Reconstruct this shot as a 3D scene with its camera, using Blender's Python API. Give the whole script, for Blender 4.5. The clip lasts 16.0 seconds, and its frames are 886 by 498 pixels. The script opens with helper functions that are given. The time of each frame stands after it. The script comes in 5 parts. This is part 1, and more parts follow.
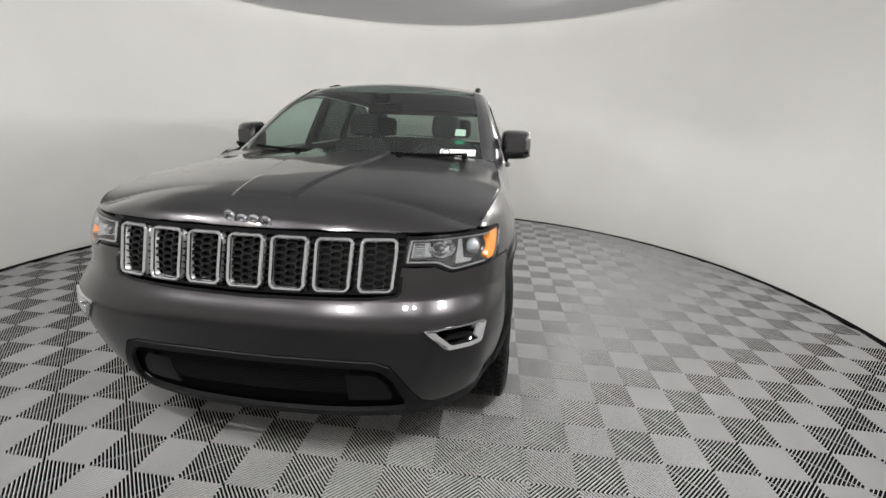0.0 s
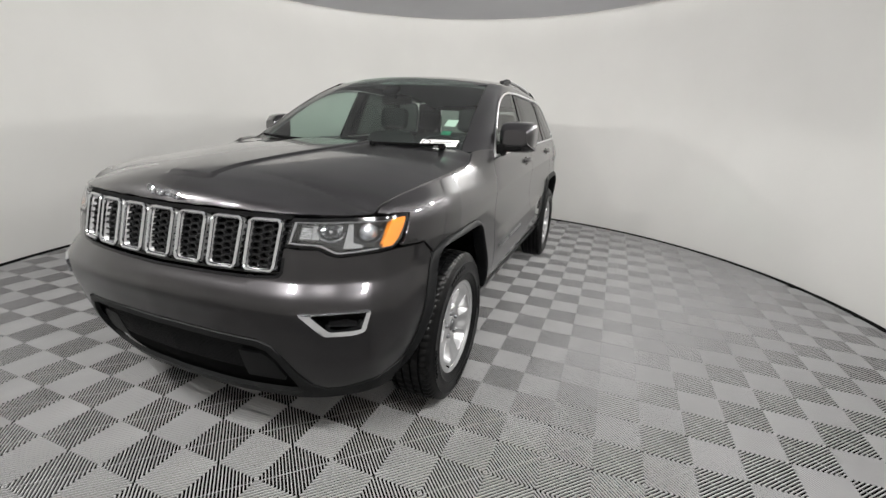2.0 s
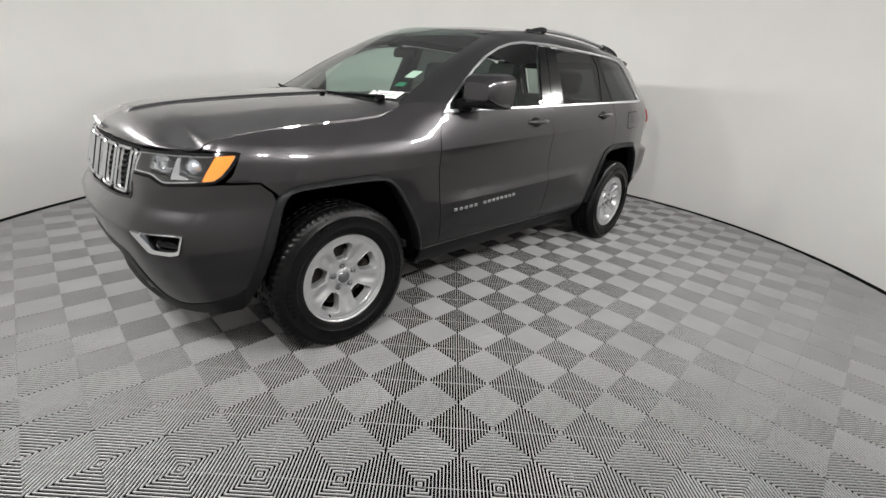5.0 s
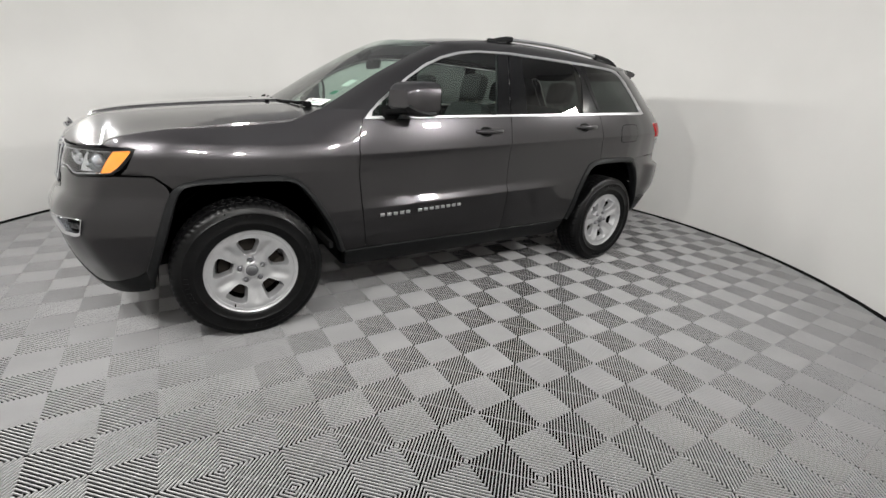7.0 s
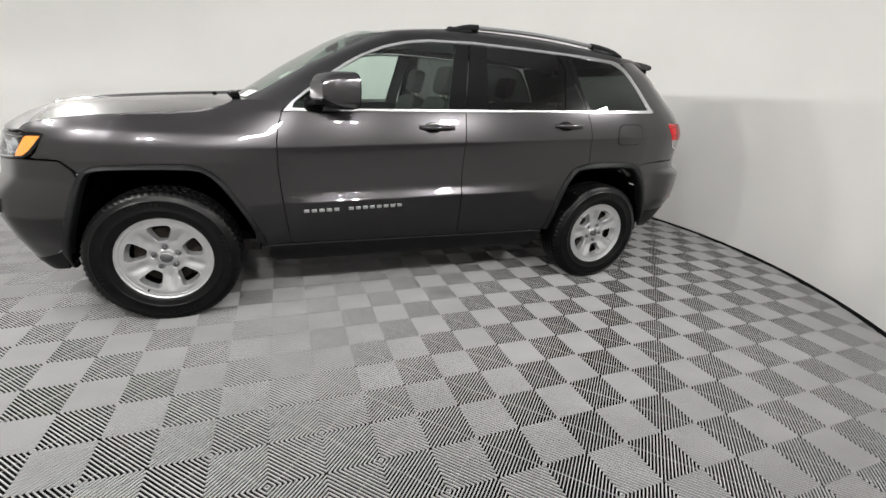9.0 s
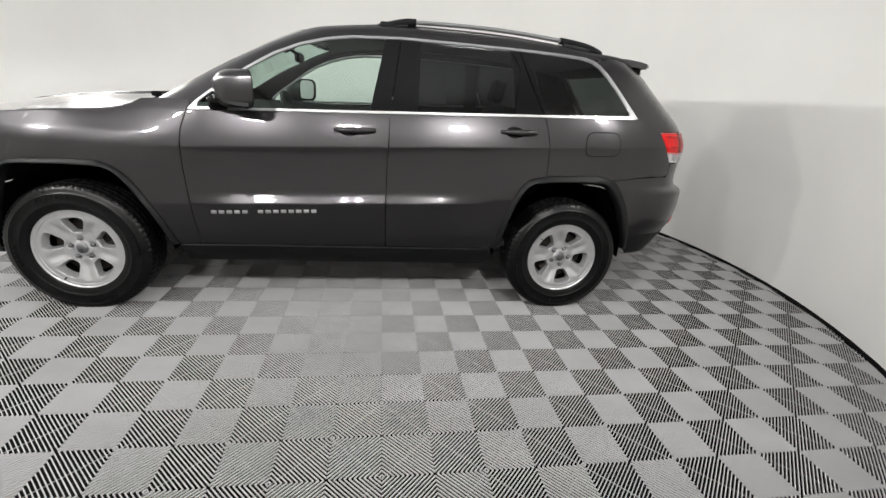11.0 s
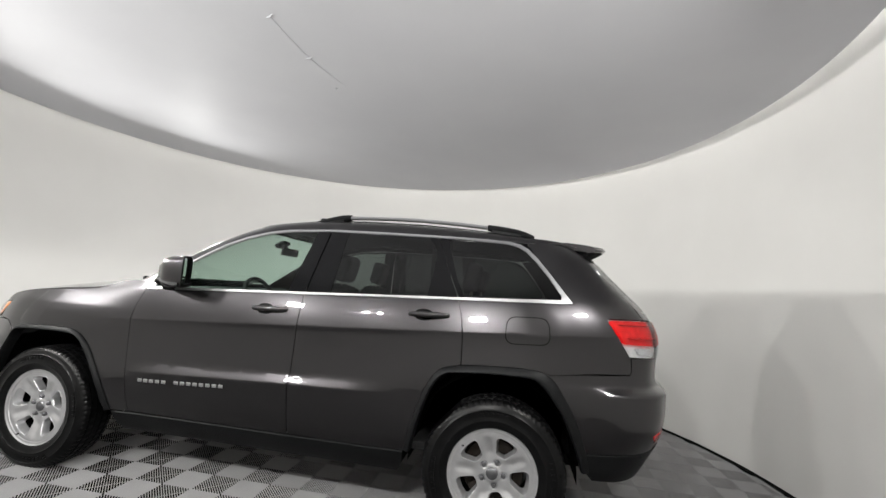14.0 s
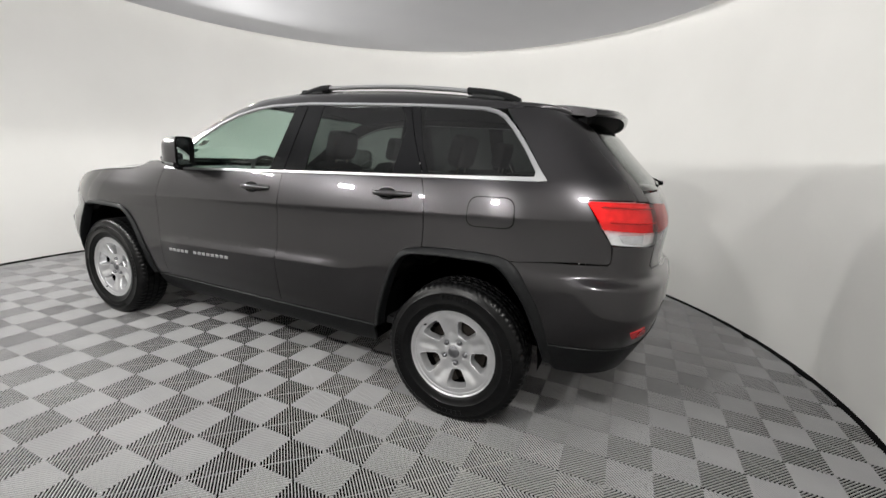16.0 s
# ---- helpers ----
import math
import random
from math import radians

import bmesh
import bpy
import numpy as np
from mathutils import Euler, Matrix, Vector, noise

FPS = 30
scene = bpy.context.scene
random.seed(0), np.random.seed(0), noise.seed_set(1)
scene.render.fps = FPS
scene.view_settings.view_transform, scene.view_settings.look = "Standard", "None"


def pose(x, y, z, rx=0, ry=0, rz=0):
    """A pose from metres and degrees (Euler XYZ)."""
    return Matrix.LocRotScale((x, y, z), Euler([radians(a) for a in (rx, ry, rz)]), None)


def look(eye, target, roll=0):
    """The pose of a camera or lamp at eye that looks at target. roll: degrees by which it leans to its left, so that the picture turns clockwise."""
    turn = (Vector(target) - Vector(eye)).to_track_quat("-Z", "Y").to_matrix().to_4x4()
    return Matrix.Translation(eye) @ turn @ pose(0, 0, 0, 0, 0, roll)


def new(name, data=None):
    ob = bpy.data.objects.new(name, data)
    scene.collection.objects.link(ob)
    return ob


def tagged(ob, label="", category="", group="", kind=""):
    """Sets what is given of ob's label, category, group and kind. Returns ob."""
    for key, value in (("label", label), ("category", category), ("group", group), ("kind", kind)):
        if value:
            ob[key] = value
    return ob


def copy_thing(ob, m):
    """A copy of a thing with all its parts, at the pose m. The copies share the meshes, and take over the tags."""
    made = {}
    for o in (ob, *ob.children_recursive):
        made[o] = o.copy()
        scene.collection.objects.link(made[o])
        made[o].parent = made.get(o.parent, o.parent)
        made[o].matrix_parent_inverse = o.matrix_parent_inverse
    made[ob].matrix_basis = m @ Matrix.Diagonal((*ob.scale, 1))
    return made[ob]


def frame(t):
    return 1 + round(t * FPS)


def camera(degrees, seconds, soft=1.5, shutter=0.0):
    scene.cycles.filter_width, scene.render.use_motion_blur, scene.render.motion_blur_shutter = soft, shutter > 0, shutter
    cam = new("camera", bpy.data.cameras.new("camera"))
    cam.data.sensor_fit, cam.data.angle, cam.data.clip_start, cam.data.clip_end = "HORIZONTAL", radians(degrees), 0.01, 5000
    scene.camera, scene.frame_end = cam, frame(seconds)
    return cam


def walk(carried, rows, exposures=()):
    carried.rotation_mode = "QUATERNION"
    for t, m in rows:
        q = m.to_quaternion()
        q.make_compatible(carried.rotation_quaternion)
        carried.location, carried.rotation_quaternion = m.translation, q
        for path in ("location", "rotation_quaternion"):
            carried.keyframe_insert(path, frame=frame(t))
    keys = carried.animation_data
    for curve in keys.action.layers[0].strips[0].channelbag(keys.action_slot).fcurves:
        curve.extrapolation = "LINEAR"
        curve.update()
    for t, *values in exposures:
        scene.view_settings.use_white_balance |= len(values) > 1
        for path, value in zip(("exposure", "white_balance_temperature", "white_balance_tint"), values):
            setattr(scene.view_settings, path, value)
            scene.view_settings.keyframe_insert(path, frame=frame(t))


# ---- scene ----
cam = camera(93.4, 16.0)
PATH = [
    (0, (-3.559, -0.852, 1.362), (-1.646, -0.624, 0.824), 2.0),
    (0.5, (-3.497, -1.002, 1.352), (-1.593, -0.719, 0.808), 1.8),
    (1, (-3.396, -1.163, 1.335), (-1.518, -0.746, 0.789), 2.1),
    (1.5, (-3.340, -1.351, 1.329), (-1.492, -0.818, 0.783), 2.1),
    (2, (-3.299, -1.571, 1.324), (-1.507, -0.872, 0.774), 2.5),
    (2.5, (-3.145, -1.754, 1.295), (-1.388, -0.981, 0.734), 2.6),
    (3, (-3.005, -1.902, 1.302), (-1.273, -1.092, 0.714), 2.9),
    (3.5, (-2.895, -2.125, 1.290), (-1.228, -1.225, 0.649), 2.4),
    (4, (-2.785, -2.275, 1.287), (-1.239, -1.233, 0.560), 2.8),
    (4.2, (-2.727, -2.338, 1.299), (-1.232, -1.233, 0.561), 3.1),
    (6.3, (-2.016, -3.101, 1.317), (-0.899, -1.588, 0.636), 3.7),
    (6.5, (-1.939, -3.146, 1.316), (-0.846, -1.616, 0.636), 3.6),
    (7, (-1.74, -3.225, 1.315), (-0.706, -1.654, 0.634), 3.7),
    (7.5, (-1.513, -3.334, 1.296), (-0.542, -1.725, 0.612), 3.6),
    (8, (-1.298, -3.426, 1.328), (-0.501, -1.733, 0.623), 4.1),
    (8.5, (-1.042, -3.458, 1.312), (-0.346, -1.719, 0.611), 4.0),
    (9, (-0.811, -3.453, 1.317), (-0.125, -1.708, 0.622), 4.0),
    (9.2, (-0.731, -3.455, 1.307), (-0.048, -1.709, 0.612), 3.9),
    (11.3, (0.403, -3.425, 1.357), (0.530, -1.547, 0.681), 4.5),
    (11.5, (0.508, -3.416, 1.381), (0.496, -1.520, 0.743), 4.6),
    (12, (0.748, -3.405, 1.382), (0.463, -1.503, 0.830), 4.3),
    (12.5, (0.966, -3.417, 1.374), (0.630, -1.496, 0.932), 4.2),
    (13, (1.123, -3.419, 1.304), (0.765, -1.453, 1.231), 4.5),
    (13.5, (1.343, -3.361, 1.306), (1.000, -1.397, 1.468), 4.5),
    (14, (1.517, -3.244, 1.311), (1.171, -1.283, 1.502), 4.3),
    (14.5, (1.676, -3.087, 1.313), (1.319, -1.125, 1.466), 4.1),
    (15, (1.783, -2.996, 1.306), (1.451, -1.026, 1.207), 3.8),
    (15.5, (1.970, -2.905, 1.361), (1.497, -0.999, 0.984), 3.6),
    (16, (2.182, -2.820, 1.357), (1.407, -1.026, 0.934), 3.5),
]
walk(cam, [(t, look(eye, to, roll)) for t, eye, to, roll in PATH],
     exposures=[(0, 0.0), (4, 0.0), (6.5, 0.1), (9, 0.2), (11.5, 0.24), (12.5, 0.17), (13.5, 0.12), (14.2, 0.14), (15, 0.27), (16, 0.28)])

# ---- light ----
world = bpy.data.worlds.new("booth_world")
scene.world = world
world.use_nodes = True
world.node_tree.nodes["Background"].inputs[0].default_value = (0.9, 0.95, 1.0, 1)
world.node_tree.nodes["Background"].inputs[1].default_value = 0.02

CX, CY, R_WALL = -0.07, -0.05, 3.68      # the round booth
Z_CEIL, R_DISC = 2.94, 3.50


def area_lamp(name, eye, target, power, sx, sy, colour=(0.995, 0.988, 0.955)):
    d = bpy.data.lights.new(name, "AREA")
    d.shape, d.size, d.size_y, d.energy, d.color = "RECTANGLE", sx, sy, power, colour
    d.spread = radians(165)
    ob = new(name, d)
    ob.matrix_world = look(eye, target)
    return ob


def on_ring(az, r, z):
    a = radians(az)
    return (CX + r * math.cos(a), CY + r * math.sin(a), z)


# unseen fill strips, added in the slot between the ceiling disc and the wall
for k in range(24):
    az = 7.5 + 15 * k
    area_lamp("slot_fill_lamp", on_ring(az, 3.635, 3.33), on_ring(az, 3.42, 1.2), 2.4, 0.94, 0.05)
# unseen stand-ins, spread out, for lamps behind the camera: soft heads, small twin spots
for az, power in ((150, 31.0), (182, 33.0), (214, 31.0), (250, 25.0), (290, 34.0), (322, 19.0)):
    area_lamp("standin_lamp", on_ring(az, 3.34, 2.28), (0.0, 0.0, 0.4), power, 0.20, 0.11)
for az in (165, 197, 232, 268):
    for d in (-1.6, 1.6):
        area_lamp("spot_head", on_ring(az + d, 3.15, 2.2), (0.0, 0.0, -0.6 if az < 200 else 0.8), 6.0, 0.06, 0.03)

# ---- materials ----


def mat(name, colour, rough=0.5, metal=0.0, coat=0.0, spec=0.5, trans=0.0, ior=1.45):
    m = bpy.data.materials.new(name)
    m.use_nodes = True
    b = m.node_tree.nodes["Principled BSDF"]
    b.inputs["Base Color"].default_value = (*colour, 1)
    b.inputs["Roughness"].default_value = rough
    b.inputs["Metallic"].default_value = metal
    b.inputs["Coat Weight"].default_value = coat
    b.inputs["Coat Roughness"].default_value = 0.07
    b.inputs["Specular IOR Level"].default_value = spec
    b.inputs["Transmission Weight"].default_value = trans
    b.inputs["IOR"].default_value = ior
    return m


def vary(m, scale, c0, c1, detail=6.0, bump=0.0, bump_scale=None, rough=None):
    """Noise between two colours, with an optional fine bump and a roughness range."""
    nt = m.node_tree
    b = nt.nodes["Principled BSDF"]
    tc = nt.nodes.new("ShaderNodeTexCoord")
    n = nt.nodes.new("ShaderNodeTexNoise")
    n.inputs["Scale"].default_value, n.inputs["Detail"].default_value = scale, detail
    nt.links.new(tc.outputs["Object"], n.inputs["Vector"])
    mix = nt.nodes.new("ShaderNodeMix")
    mix.data_type = "RGBA"
    mix.inputs[6].default_value, mix.inputs[7].default_value = (*c0, 1), (*c1, 1)
    ramp = nt.nodes.new("ShaderNodeMapRange")
    ramp.inputs[1].default_value, ramp.inputs[2].default_value = 0.3, 0.7
    nt.links.new(n.outputs["Fac"], ramp.inputs[0])
    nt.links.new(ramp.outputs[0], mix.inputs[0])
    nt.links.new(mix.outputs[2], b.inputs["Base Color"])
    if rough:
        r = nt.nodes.new("ShaderNodeMapRange")
        r.inputs[3].default_value, r.inputs[4].default_value = rough
        nt.links.new(n.outputs["Fac"], r.inputs[0])
        nt.links.new(r.outputs[0], b.inputs["Roughness"])
    if bump:
        n2 = nt.nodes.new("ShaderNodeTexNoise")
        n2.inputs["Scale"].default_value, n2.inputs["Detail"].default_value = bump_scale or scale * 8, 4.0
        nt.links.new(tc.outputs["Object"], n2.inputs["Vector"])
        bp = nt.nodes.new("ShaderNodeBump")
        bp.inputs["Strength"].default_value, bp.inputs["Distance"].default_value = bump, 0.004
        nt.links.new(n2.outputs["Fac"], bp.inputs["Height"])
        nt.links.new(bp.outputs[0], b.inputs["Normal"])
    return m


M_WALL = vary(mat("white_wall_paint", (0.8, 0.79, 0.77), 0.75, spec=0.3), 0.9, (0.785, 0.775, 0.755), (0.835, 0.825, 0.805), bump=0.06, bump_scale=45)
M_CEIL = vary(mat("grey_stretch_ceiling", (0.5, 0.5, 0.51), 0.7, spec=0.04), 0.8, (0.60, 0.60, 0.628), (0.65, 0.65, 0.675), rough=(0.52, 0.62))
M_PAINT = mat("granite_metallic_paint", (0.036, 0.0341, 0.0364), 0.29, metal=1.0, coat=1.0, spec=0.5)
M_PAINT.node_tree.nodes["Principled BSDF"].inputs["Specular Tint"].default_value = (1.0, 1.0, 1.0, 1)
M_PAINT.node_tree.nodes["Principled BSDF"].inputs["Coat IOR"].default_value = 1.46
M_PAINT.node_tree.nodes["Principled BSDF"].inputs["Coat Roughness"].default_value = 0.02
M_CLAD = vary(mat("dark_grey_plastic", (0.035, 0.037, 0.04), 0.5, spec=0.15), 40, (0.0045, 0.0047, 0.005), (0.0085, 0.0088, 0.0094), bump=0.1, bump_scale=600, rough=(0.36, 0.5))
M_BLACK = mat("black_plastic", (0.0025, 0.0025, 0.0027), 0.75, spec=0.06)
M_GLOSSBLACK = mat("gloss_black_trim", (0.004, 0.004, 0.0045), 0.12, spec=0.25)
M_CHROME = mat("chrome", (0.62, 0.63, 0.65), 0.08, metal=1.0)
M_SATIN = mat("satin_bright_trim", (0.46, 0.46, 0.47), 0.34, metal=1.0)
M_RUBBER = vary(mat("tyre_rubber", (0.018, 0.018, 0.019), 0.5, spec=0.2), 30, (0.0015, 0.0015, 0.0016), (0.0045, 0.0045, 0.0048), bump=0.10, bump_scale=160, rough=(0.24, 0.38))
M_ALLOY = vary(mat("silver_alloy", (0.6, 0.6, 0.61), 0.4, metal=0.8, coat=0.3), 25, (0.50, 0.50, 0.51), (0.57, 0.57, 0.58), rough=(0.28, 0.38))
M_STEEL = vary(mat("worn_brake_steel", (0.3, 0.28, 0.26), 0.4, metal=1.0), 18, (0.26, 0.22, 0.18), (0.42, 0.40, 0.38))
M_CABIN = vary(mat("black_cabin_trim", (0.02, 0.02, 0.02), 0.7, spec=0.2), 50, (0.016, 0.016, 0.017), (0.028, 0.028, 0.029))
M_CLOTH = vary(mat("black_seat_cloth", (0.03, 0.03, 0.03), 0.9, spec=0.15), 90, (0.022, 0.022, 0.023), (0.04, 0.04, 0.041), bump=0.3, bump_scale=400)
M_DARKSTEEL = vary(mat("dark_cast_metal", (0.03, 0.026, 0.024), 0.6, metal=0.6, spec=0.2), 18, (0.016, 0.013, 0.011), (0.035, 0.03, 0.026))
M_NUT = mat("dull_grey_nut", (0.20, 0.20, 0.21), 0.3, metal=0.9)

# ---- building blocks ----


def link_mesh(name, bm, material, parent=None, label="", smooth=True, sharp=0.6):
    me = bpy.data.meshes.new(name)
    bm.normal_update()
    for f in bm.faces:
        f.smooth = smooth
    for e in bm.edges:
        if len(e.link_faces) == 2 and e.calc_face_angle(0) > sharp:
            e.smooth = False
    bm.to_mesh(me)
    bm.free()
    me.materials.append(material)
    ob = new(name, me)
    if parent is not None:
        ob.parent = parent
    if label:
        ob["label"] = label
    return ob


def part(name, bm, material, parent, label=""):
    return link_mesh(name, bm, material, parent, label)


def empty(name, at=(0, 0, 0)):
    ob = new(name)
    ob.location = at
    return ob


def add_box(bm, cx, cy, cz, sx, sy, sz, m=None, bevel=0.0):
    r = bmesh.ops.create_cube(bm, size=1.0)
    vs = r["verts"]
    bmesh.ops.scale(bm, vec=(sx, sy, sz), verts=vs)
    if bevel:
        es = list({e for v in vs for e in v.link_edges})
        r2 = bmesh.ops.bevel(bm, geom=es, offset=bevel, segments=2, profile=0.5, affect="EDGES")
        vs = list({v for f in r2["faces"] for v in f.verts} | {v for v in vs if v.is_valid})
    if m is not None:
        bmesh.ops.transform(bm, matrix=m, verts=vs)
    bmesh.ops.translate(bm, vec=(cx, cy, cz), verts=vs)
    return vs


def lathe(profile, n=64, axis="z", closed=False):
    """Turn (radius, height) pairs about an axis."""
    bm = bmesh.new()
    rings = []
    for r, h in profile:
        ring = []
        for k in range(n):
            a = 2 * math.pi * k / n
            p = (r * math.cos(a), r * math.sin(a), h)
            ring.append(bm.verts.new(p if axis == "z" else (p[0], p[2], p[1])))
        rings.append(ring)
    pairs = list(zip(rings, rings[1:])) + ([(rings[-1], rings[0])] if closed else [])
    for a, b in pairs:
        for k in range(n):
            bm.faces.new((a[k], a[(k + 1) % n], b[(k + 1) % n], b[k]))
    return bm


def tube(points, radius, n=8, closed=False):
    """A round bar along points."""
    bm = bmesh.new()
    pts = [Vector(p) for p in points]
    rings, up = [], Vector((0, 0, 1))
    for i, p in enumerate(pts):
        a = pts[i - 1] if i or closed else p
        b = pts[(i + 1) % len(pts)] if i < len(pts) - 1 or closed else p
        d = (b - a).normalized()
        s = d.cross(up)
        s = d.cross(Vector((0, 1, 0))) if s.length < 0.05 else s
        s.normalize()
        w = s.cross(d)
        rings.append([bm.verts.new(p + radius * (math.cos(2 * math.pi * k / n) * s + math.sin(2 * math.pi * k / n) * w)) for k in range(n)])
    for i in range(len(rings) - (0 if closed else 1)):
        a, b = rings[i], rings[(i + 1) % len(rings)]
        for k in range(n):
            bm.faces.new((a[k], a[(k + 1) % n], b[(k + 1) % n], b[k]))
    if not closed:
        bm.faces.new(list(reversed(rings[0])))
        bm.faces.new(rings[-1])
    bmesh.ops.recalc_face_normals(bm, faces=bm.faces)
    return bm


def grid_mesh(rows, thickness=0.0, close_u=False):
    """A sheet through rows of points, with an optional back face."""
    bm = bmesh.new()
    vs = [[bm.verts.new(p) for p in row] for row in rows]
    for a, b in zip(vs, vs[1:]):
        for k in range(len(a) - 1):
            bm.faces.new((a[k], a[k + 1], b[k + 1], b[k]))
    if thickness:
        bm.normal_update()
        bmesh.ops.solidify(bm, geom=list(bm.faces), thickness=thickness)
    return bm


def curve3(pts, n):
    """n points evenly along a smooth curve through pts."""
    P = [Vector(p) for p in pts]
    dense = []
    for i in range(len(P) - 1):
        p0, p1, p2, p3 = P[max(0, i - 1)], P[i], P[i + 1], P[min(len(P) - 1, i + 2)]
        for k in range(12):
            t = k / 12
            dense.append(0.5 * (2 * p1 + (p2 - p0) * t + (2 * p0 - 5 * p1 + 4 * p2 - p3) * t * t + (3 * p1 - p0 - 3 * p2 + p3) * t ** 3))
    dense.append(P[-1])
    s = np.r_[0, np.cumsum([(b - a).length for a, b in zip(dense, dense[1:])])]
    out = []
    for d in np.linspace(0, s[-1], n):
        i = min(len(dense) - 2, int(np.searchsorted(s, d, "right")) - 1)
        i = max(0, i)
        out.append(dense[i].lerp(dense[i + 1], float((d - s[i]) / max(1e-9, s[i + 1] - s[i]))))
    return out


# ---- the booth ----
bm = lathe([(R_WALL, -0.06), (R_WALL, 3.5), (R_WALL + 0.1, 3.5), (R_WALL + 0.1, -0.06)], 192, closed=True)
bmesh.ops.translate(bm, vec=(CX, CY, 0), verts=bm.verts)
bmesh.ops.recalc_face_normals(bm, faces=bm.faces)
wall = tagged(link_mesh("wall_round", bm, M_WALL), "smooth white painted curved wall of a round photo booth", "wall", kind="structure")

bm = lathe([(0.01, Z_CEIL), (R_DISC, Z_CEIL), (R_DISC, Z_CEIL + 0.05), (0.01, Z_CEIL + 0.05)], 160, closed=True)
bmesh.ops.translate(bm, vec=(CX, CY, 0), verts=bm.verts)
bmesh.ops.recalc_face_normals(bm, faces=bm.faces)
ceiling = tagged(link_mesh("ceiling", bm, M_CEIL), "round grey stretched ceiling panel with a slight sheen", "ceiling", kind="structure")
# sagging seam in the ceiling sheet
seam = curve3([(-0.10, -1.0, Z_CEIL - 0.001), (-0.092, -0.75, Z_CEIL - 0.001), (-0.076, -0.53, Z_CEIL - 0.001), (-0.03, -0.3, Z_CEIL - 0.001), (0.03, -0.10, Z_CEIL - 0.001)], 24)
sm = tagged(link_mesh("ceiling_seam", tube(seam, 0.0018, 6), M_CEIL), "faint welded seam in the grey ceiling sheet", "seam", kind="structure")
for p, w in ((seam[0], 0.06), (seam[12], 0.07), (seam[23], 0.02)):
    part("seam_fold", tube([p + Vector((-w / 2, 0.012, 0.002)), p + Vector((0, 0, -0.006)), p + Vector((w / 2, -0.016, 0.002))], 0.004, 6), M_CEIL, sm)

bm = lathe([(0.01, 3.5), (R_WALL + 0.1, 3.5), (R_WALL + 0.1, 3.56), (0.01, 3.56)], 64, closed=True)
bmesh.ops.translate(bm, vec=(CX, CY, 0), verts=bm.verts)
bmesh.ops.recalc_face_normals(bm, faces=bm.faces)
tagged(link_mesh("ceiling_roof", bm, M_WALL), "white roof slab that closes the booth above", "ceiling", kind="structure")

# black ring built where only a dark gap parts turntable floor and wall
bm = lathe([(R_WALL - 0.030, -0.01), (R_WALL - 0.030, 0.004), (R_WALL - 0.020, 0.011), (R_WALL - 0.006, 0.014), (R_WALL + 0.01, 0.014), (R_WALL + 0.01, -0.01)], 240, closed=True)
for v in bm.verts:
    a = math.atan2(v.co.y, v.co.x)
    v.co.z += 0.002 * noise.noise(Vector((30 * math.cos(a), 30 * math.sin(a), 0))) if v.co.z > 0.003 else 0
    w = 1 + 0.0016 * noise.noise(Vector((14 * math.cos(a), 14 * math.sin(a), 3)))
    v.co.x, v.co.y = v.co.x * w, v.co.y * w
bmesh.ops.translate(bm, vec=(CX, CY, 0), verts=bm.verts)
bmesh.ops.recalc_face_normals(bm, faces=bm.faces)
tagged(link_mesh("edge_ring", bm, M_BLACK), "thin black ring at the foot of the wall for the gap round the turntable", "edging", kind="structure")

# floor: interlocking ribbed tiles of 0.4 m, four fields each, over a dark slab
# near-black colour puts the void's shade into the gaps between the ribs
M_SLAB = mat("dark_slab", (0.006, 0.006, 0.006), 0.95, spec=0.05)
M_TILE = vary(mat("grey_floor_plastic", (0.33, 0.33, 0.34), 0.42, spec=0.22), 3.0, (0.35, 0.346, 0.35), (0.42, 0.416, 0.42), rough=(0.34, 0.5))
nt = M_TILE.node_tree
info = nt.nodes.new("ShaderNodeObjectInfo")
hsv = nt.nodes.new("ShaderNodeHueSaturation")
mr = nt.nodes.new("ShaderNodeMapRange")
mr.inputs[3].default_value, mr.inputs[4].default_value = 0.97, 1.03
nt.links.new(info.outputs["Random"], mr.inputs[0])
nt.links.new(mr.outputs[0], hsv.inputs["Value"])
old = nt.nodes["Principled BSDF"].inputs["Base Color"].links[0].from_socket
nt.links.new(old, hsv.inputs["Color"])
nt.links.new(hsv.outputs[0], nt.nodes["Principled BSDF"].inputs["Base Color"])

bm = lathe([(0.01, -0.06), (R_WALL + 0.05, -0.06), (R_WALL + 0.05, -0.036), (0.01, -0.036)], 128, closed=True)
bmesh.ops.translate(bm, vec=(CX, CY, 0), verts=bm.verts)
bmesh.ops.recalc_face_normals(bm, faces=bm.faces)
floor = tagged(link_mesh("floor", bm, M_SLAB), "grey ribbed interlocking plastic tile floor with a diamond pattern", "floor", kind="structure")

SQ = 0.2
RIBS = 22


